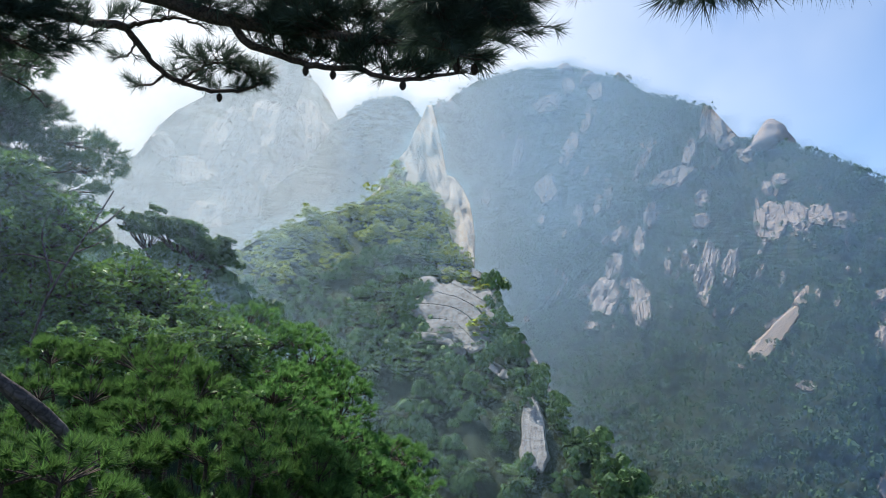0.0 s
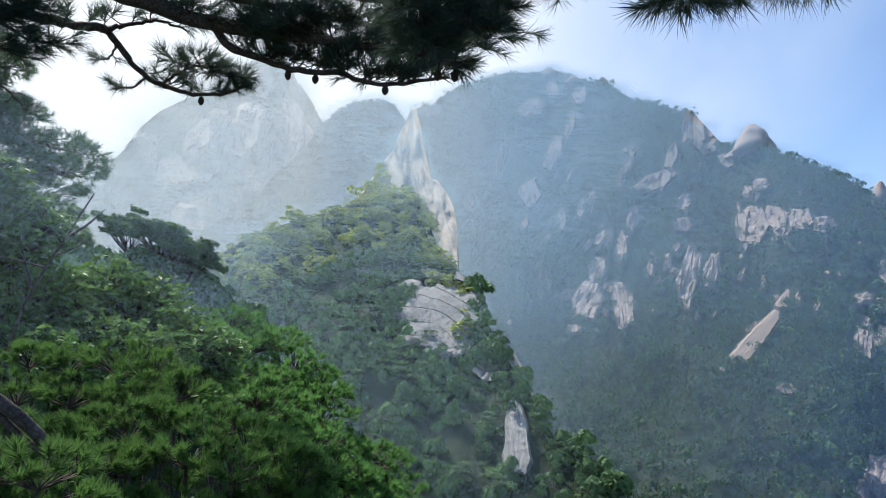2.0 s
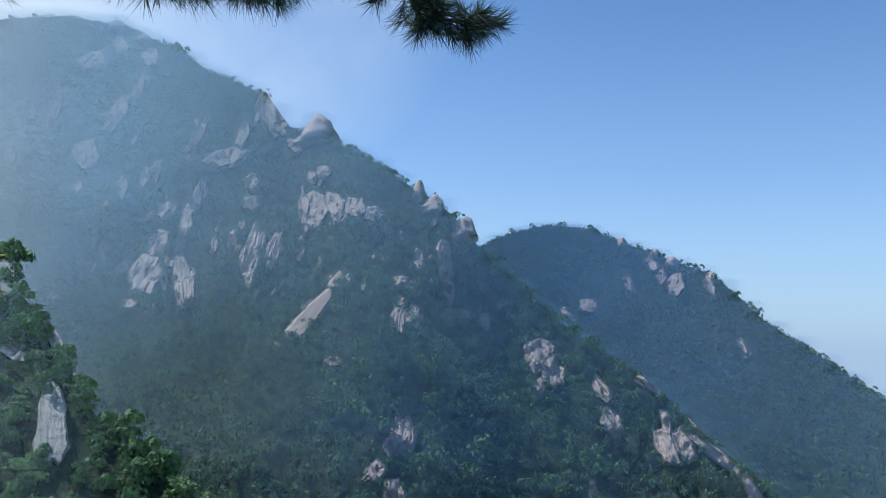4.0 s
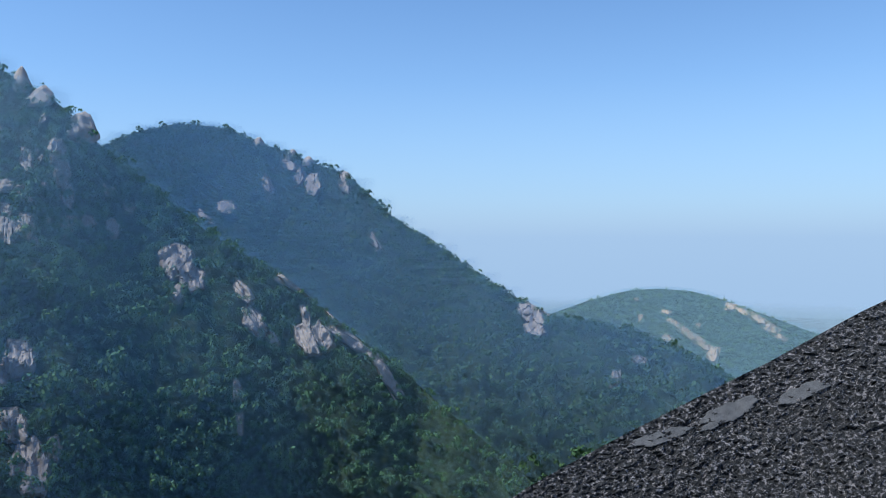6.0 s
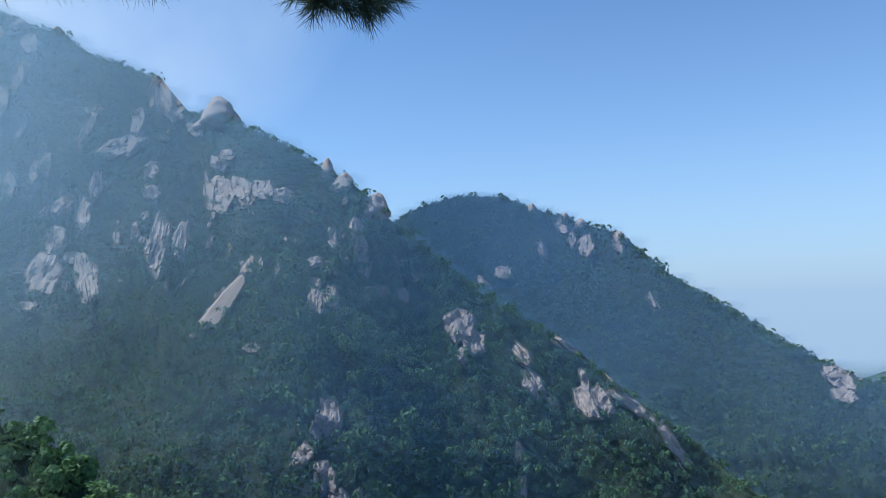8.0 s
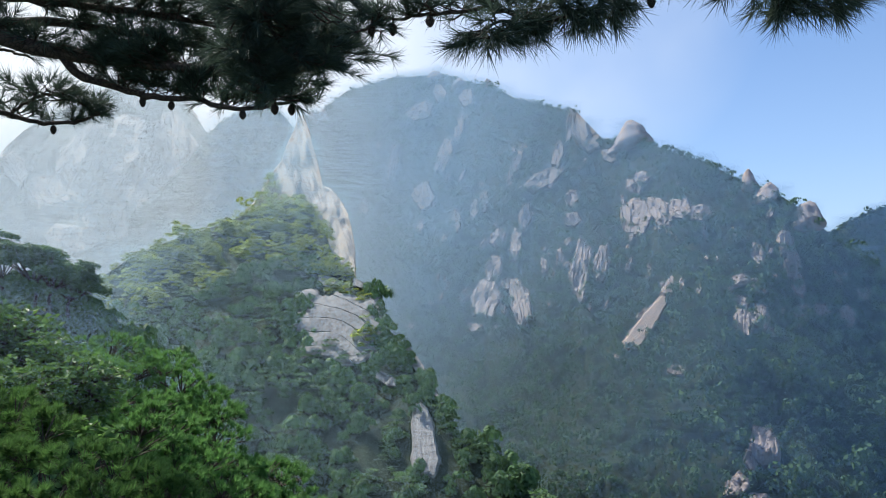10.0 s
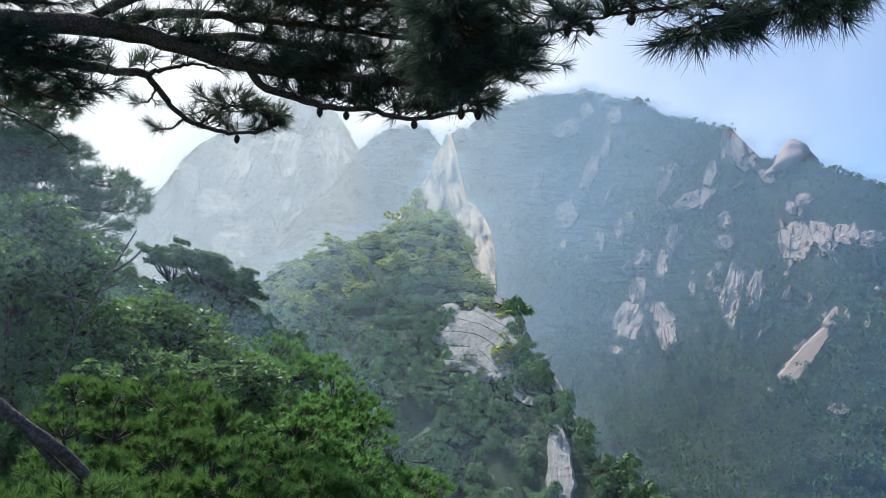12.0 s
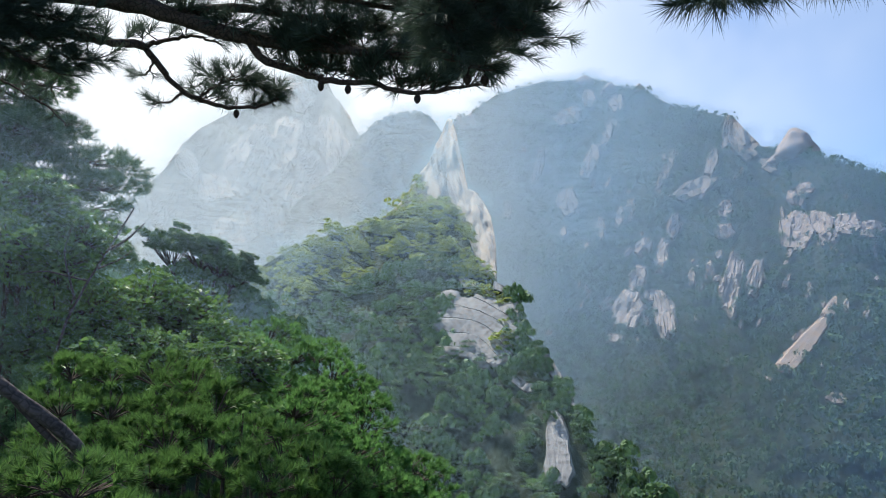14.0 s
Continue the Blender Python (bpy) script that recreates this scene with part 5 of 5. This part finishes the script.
v, f = tube(smooth_line([(-1.41, 2.45, 1.365), (-1.35, 2.52, 1.26), (-1.28, 2.6, 1.16), (-1.2, 2.65, 1.10), (-1.12, 2.7, 1.04), (-1.02, 2.78, 0.95)], 18), 0.013, 0.006, 10, 0.25)
part("fork", v, f, BARE_WOOD, fallen, smooth=True)


def leafy_shrub(name, base, centres, radius, leaves, size, label):
    """A broadleaf shrub: stems, and folded leaves in loose rosettes."""
    ob = thing(name, base, label, "shrub")
    b = np.array(base, float)
    pieces, quads = [], []
    for c in centres:
        c = np.array(c, float)
        pieces.append(tube(smooth_line([b, (b + c) / 2 + rng.normal(size=3) * 0.2, c], 10), 0.03, 0.008, 6, 0.2))
        heads = c + unit(rng.normal(size=(leaves // 7, 3))) * radius * rng.random((leaves // 7, 1)) ** 0.5 * (1, 1, 0.75)
        for h in heads:
            pieces.append(tube(np.linspace(c + (h - c) * 0.2, h, 2), 0.006, 0.003, 3))
        o = np.repeat(heads, 7, 0)
        d = unit(rng.normal(size=o.shape) * (1, 1, 0.45) + (0, 0, 0.25))
        w = unit(np.cross(d, rng.normal(size=o.shape) * 0.5 + (0, 0, 1)))
        ln = size * (0.7 + 0.6 * rng.random((len(o), 1)))
        droop = np.array([0, 0, -0.25]) * ln
        quads.append(np.stack([o, o + d * ln * 0.55 + w * ln * 0.27, o + d * ln + droop, o + d * ln * 0.55 - w * ln * 0.27], 1).reshape(-1, 3))
    v, f = join(pieces)
    part("stem", v, f, BARK, ob, smooth=True)
    v = np.concatenate(quads)
    part("leaves", v, np.arange(len(v)).reshape(-1, 4), BROAD_LEAVES, ob)
    return ob


leafy_shrub("oak_shrub", (-3.4, 8.4, -4.2), [(-3.88, 8.02, 1.7), (-3.67, 8.66, 1.85), (-3.25, 8.83, 1.7), (-3.6, 8.3, 1.2), (-3.1, 8.5, 1.1), (-4.2, 8.3, 1.5)], 0.62, 2600, 0.085, "broadleaf oak shrub with glossy mid-green leaves")
leafy_shrub("oak_shrub", (-2.5, 8.2, -4.2), [(-2.75, 8.51, 1.45), (-2.3, 8.15, 1.25), (-2.75, 8.2, 0.9), (-2.95, 7.9, 0.95)], 0.44, 2300, 0.08, "broadleaf oak shrub sunlit along its top")
leafy_shrub("oak_shrub", (-3.2, 6.9, -3.5), [(-3.81, 6.94, 1.45), (-3.31, 6.63, 1.2), (-3.1, 7.28, 1.35), (-2.65, 7.46, 1.25), (-2.9, 6.9, 0.8)], 0.46, 2300, 0.075, "broadleaf oak shrub behind the dwarf pine")

leafy_shrub("oak_shrub", (-1.8, 7.2, -3.6), [(-1.9, 7.0, 0.93), (-1.72, 6.95, 0.86)], 0.16, 110, 0.095, "small oak sprig with pale glossy leaves among pines")
leafy_shrub("oak_shrub", (-4.1, 7.2, -3.8), [(-4.32, 7.3, 2.85), (-3.91, 7.58, 2.5), (-4.17, 6.78, 2.3), (-3.94, 7.16, 2.15), (-4.4, 7.1, 2.4)], 0.42, 1300, 0.085, "young oak shrub with bright leaves before the dark pine")

# the dark tiered pine beside the lookout
side_pine = thing("tiered_pine", (-6.69, 9.84, -6.5), "dark pine with flat needle tiers on a steep slope", "pine tree")
spine = smooth_line([(-6.75, 9.9, -7.0), (-6.69, 9.84, 0.92), (-6.72, 9.77, 2.78), (-6.63, 9.55, 4.27), (-6.5, 9.14, 5.68), (-6.28, 8.63, 6.96)], 30)
v, f = tube(spine, 0.16, 0.05, 12, 0.12)
part("trunk", v, f, BARK, side_pine, smooth=True)
for c in [(-6.15, 9.75, 4.66), (-5.78, 9.91, 4.88), (-5.99, 9.95, 4.32), (-5.69, 10.13, 4.30), (-6.0, 10.04, 3.94), (-5.57, 10.29, 3.93), (-5.31, 10.42, 3.93), (-5.44, 10.42, 3.59), (-5.21, 10.55, 3.57), (-5.76, 10.27, 3.51),
          (-6.0, 10.17, 3.25), (-5.73, 10.89, 3.29), (-6.18, 10.0, 3.61), (-5.52, 11.03, 3.07), (-6.05, 10.77, 2.93), (-5.52, 11.61, 2.88), (-6.07, 9.68, 5.04), (-6.3, 9.7, 4.1), (-6.3, 9.9, 3.0), (-6.0, 10.4, 2.5), (-5.7, 10.9, 2.6), (-6.4, 9.9, 2.6), (-6.5, 9.7, 3.4), (-6.45, 9.6, 3.8), (-6.4, 9.6, 4.5), (-6.2, 10.3, 2.1), (-5.85, 10.6, 2.2), (-6.3, 10.2, 2.7), (-6.0, 10.2, 2.9), (-6.6, 9.9, 2.3), (-5.9, 10.6, 1.9), (-6.3, 10.0, 1.6), (-5.6, 10.6, 1.6), (-6.1, 9.9, 3.45), (-5.9, 10.0, 4.1), (-6.3, 9.7, 4.85)] + [(rng.uniform(-6.4, -5.75), rng.uniform(9.6, 10.4), z) for z in np.linspace(1.4, 4.4, 14)]:
    c = np.array(c)
    k = int(np.argmin(np.abs(spine[:, 2] - (c[2] - 0.1))))
    line = smooth_line([spine[k], (spine[k] + c) / 2 + (0, 0, 0.08), c], 10)
    pieces = [tube(line, 0.035, 0.012, 7, 0.15)]
    p, a = pad_tufts(c + rng.normal(size=3) * (0.1, 0.1, 0.06), (0.46 * rng.uniform(0.7, 1.3), 0.46 * rng.uniform(0.7, 1.3), 0.15), 100, 0.3)
    pieces += [tube(np.linspace(c, q, 3), 0.008, 0.004, 3) for q in p[::4]]
    v, f = join(pieces)
    part("branch", v, f, BARK, side_pine, smooth=True)
    v, f = brushes(p, a, 26, 0.12, 1.0, 0.0082, 0.8)
    part("needles", v, f, NEEDLES, side_pine)

# dead twigs above the oak shrub
snag = thing("dead_branch", (-3.4, 6.26, -2.0), "bare dead branch forking above the shrubs", "branch")
for name, pts, r0, r1 in (("stem", [(-4.3, 7.8, -3.0), (-4.25, 7.83, 1.45), (-4.0, 7.6, 1.93), (-3.75, 7.45, 2.0), (-3.6, 7.55, 2.42), (-3.44, 7.67, 2.86)], 0.026, 0.006),
                          ("twig", [(-3.6, 7.55, 2.40), (-3.45, 7.6, 2.52), (-3.3, 7.64, 2.70)], 0.014, 0.004),
                          ("twig", [(-4.1, 7.9, 1.9), (-4.3, 7.95, 2.4), (-4.25, 8.0, 2.7)], 0.012, 0.003),
                          ("twig", [(-4.0, 7.95, 2.1), (-4.5, 8.0, 2.2), (-4.8, 8.05, 2.15)], 0.010, 0.003),
                          ("twig", [(-3.68, 7.5, 2.2), (-3.52, 7.6, 2.3), (-3.40, 7.65, 2.42)], 0.009, 0.003)):
    pts = [(0.8 * x, 0.8 * y, 1.6 + 0.8 * (z - 1.6)) for x, y, z in pts]
    v, f = tube(smooth_line(pts, 14), r0, r1, 6, 0.3)
    part(name, v, f, BARE_WOOD, snag, smooth=True)


def flat_pine(base, crown, radius, label):
    """A wind-flattened pine: stems that fan from a low fork, thin sloping layers of fine sprays."""
    ob = thing("flat_topped_pine", base, label, "pine tree", "flat-topped pines on the shoulder")
    b, c = np.array(base, float), np.array(crown, float)
    fork = b * 0.75 + c * 0.25
    pieces = [tube(smooth_line([b - (0, 0, 1.0), b * 0.6 + fork * 0.4 + rng.normal(size=3) * 0.1, fork], 12), 0.15, 0.10, 8)]
    quads = []
    for k in range(22):
        ang = 2 * math.pi * k / 11 + rng.random()
        rr = radius * math.sqrt(rng.random()) * 1.05
        e = c + np.array([rr * math.cos(ang), rr * math.sin(ang), -0.07 * rr * rr - 0.22 * rr * math.cos(ang) + 0.45 * rng.normal()])
        pieces.append(tube(smooth_line([fork, fork * 0.5 + e * 0.5 + rng.normal(size=3) * 0.15 + (0, 0, -0.1), e], 9), 0.055, 0.02, 6))
        m = 330
        r2 = radius * rng.uniform(0.25, 0.45) * np.sqrt(rng.random(m))
        t2 = rng.random(m) * 6.283
        o = e + np.stack([r2 * np.cos(t2), r2 * np.sin(t2), 0.10 * rng.normal(size=m) - 0.25 * r2 * np.cos(t2) - 0.06 * r2], -1)
        nrm = unit(np.stack([0.4 * rng.normal(size=m), 0.4 * rng.normal(size=m), np.ones(m)], -1))
        t_ = unit(np.cross(nrm, rng.normal(size=(m, 3))))
        b_ = np.cross(nrm, t_)
        s_ = 0.07 + 0.10 * rng.random((m, 1))
        quads.append(np.stack([o - t_ * s_, o - b_ * s_ * 0.6, o + t_ * s_, o + b_ * s_ * 0.6], 1).reshape(-1, 3))
    v, f = join(pieces)
    part("trunk", v, f, BARK_FAR, ob, smooth=True)
    v = np.concatenate(quads)
    part("crown", v, np.arange(len(v)).reshape(-1, 4), SPUR_FOREST, ob)
    return ob


for base, crown, rad in (((-22.9, 58.0, 5.6), (-23.2, 57.6, 8.7), 2.0), ((-20.6, 58.0, 5.4), (-20.9, 57.8, 8.7), 2.3), ((-19.4, 57.6, 5.0), (-18.9, 57.4, 7.9), 2.2), ((-18.5, 58.6, 4.6), (-18.1, 58.4, 6.6), 1.9)):
    flat_pine(base, crown, rad, "wind-flattened mountain pine on the shoulder's crest")

# the dark boulder slope beside the lookout
ROCK_AT = np.array((0.27, -0.27, 0.0))
BOULDER = Massif([(38, -61), (44, -48), (52, -30), (60, -22.6), (66.5, -18.4), (76.3, -12.9), (83.7, -8.6), (89.3, -4.9), (96, -1), (110, 5), (130, 6), (150, -6), (165, -30), (172, -48), (178, -61)], 3.55, 0.60, -62.0, 0.02, 101, 9.0)


def boulder_dist(az, el):
    knob = fbm(az * 1.3, el * 1.8, 3, 120) - 0.5
    grit = fbm(az * 3.4, el * 6.5, 2, 130) - 0.5
    return BOULDER.dist(az, el) * (1 - 0.008 * knob - 0.015 * grit)


az = np.concatenate([np.arange(38, 52, 1.0), np.arange(52, 94, 0.19), np.arange(94, 178.5, 1.2)])
v_ = np.linspace(0, 1, 190) ** 0.45
A = np.repeat(az[None], 190, 0)
E = -62.0 + (BOULDER.top(A) + 62.0) * v_[:, None]
P = sphere_points(A, E, boulder_dist(A, E))
edge = P[-1]
rings = [P]
for k in range(1, 13):
    q = edge * np.array([1 + 0.05 * k, 1 + 0.05 * k, 1.0])
    q[:, 2] -= 0.02 * k + 0.045 * k * k
    rings.append(q[None])
P = np.concatenate(rings, 0) + ROCK_AT
boulder = tagged(new("boulder_slope", mesh_from("boulder_slope", P.reshape(-1, 3), grid_faces(P.shape[0], P.shape[1]), LICHEN_ROCK)),
                 "dark lichen-covered granite slope with three pale worn patches", "rock")
for k, (a0, e0, w_, h_, lean) in enumerate([(76.4, -14.3, 2.4, 0.55, 20), (81.0, -12.2, 2.1, 0.65, 25), (85.7, -10.6, 1.8, 0.5, 26), (79.8, -13.3, 0.9, 0.25, 25)]):
    t_, q_ = np.meshgrid(np.linspace(0, 2 * np.pi, 49), np.linspace(0, 1, 9))
    wob = 1 + 0.9 * (fbm(np.cos(t_) * 3 + 5, np.sin(t_) * 3 + 5, 4, 140 + k) - 0.5)
    u, v = q_ * np.cos(t_) * wob * w_, q_ * np.sin(t_) * wob * h_
    c, s = math.cos(radians(lean)), math.sin(radians(lean))
    az_, el_ = a0 + u * c - v * s, e0 + u * s + v * c
    d_ = BOULDER.dist(az_, el_) * (1 - 0.004 + 0.012 * (q_ > 0.99))
    P = sphere_points(az_, el_, d_) + ROCK_AT
    part_mesh("worn_patch", mesh_from("worn_patch", P.reshape(-1, 3), grid_faces(9, 49), BARE_PATCH, True), boulder, "pale smooth worn patch of bare granite")
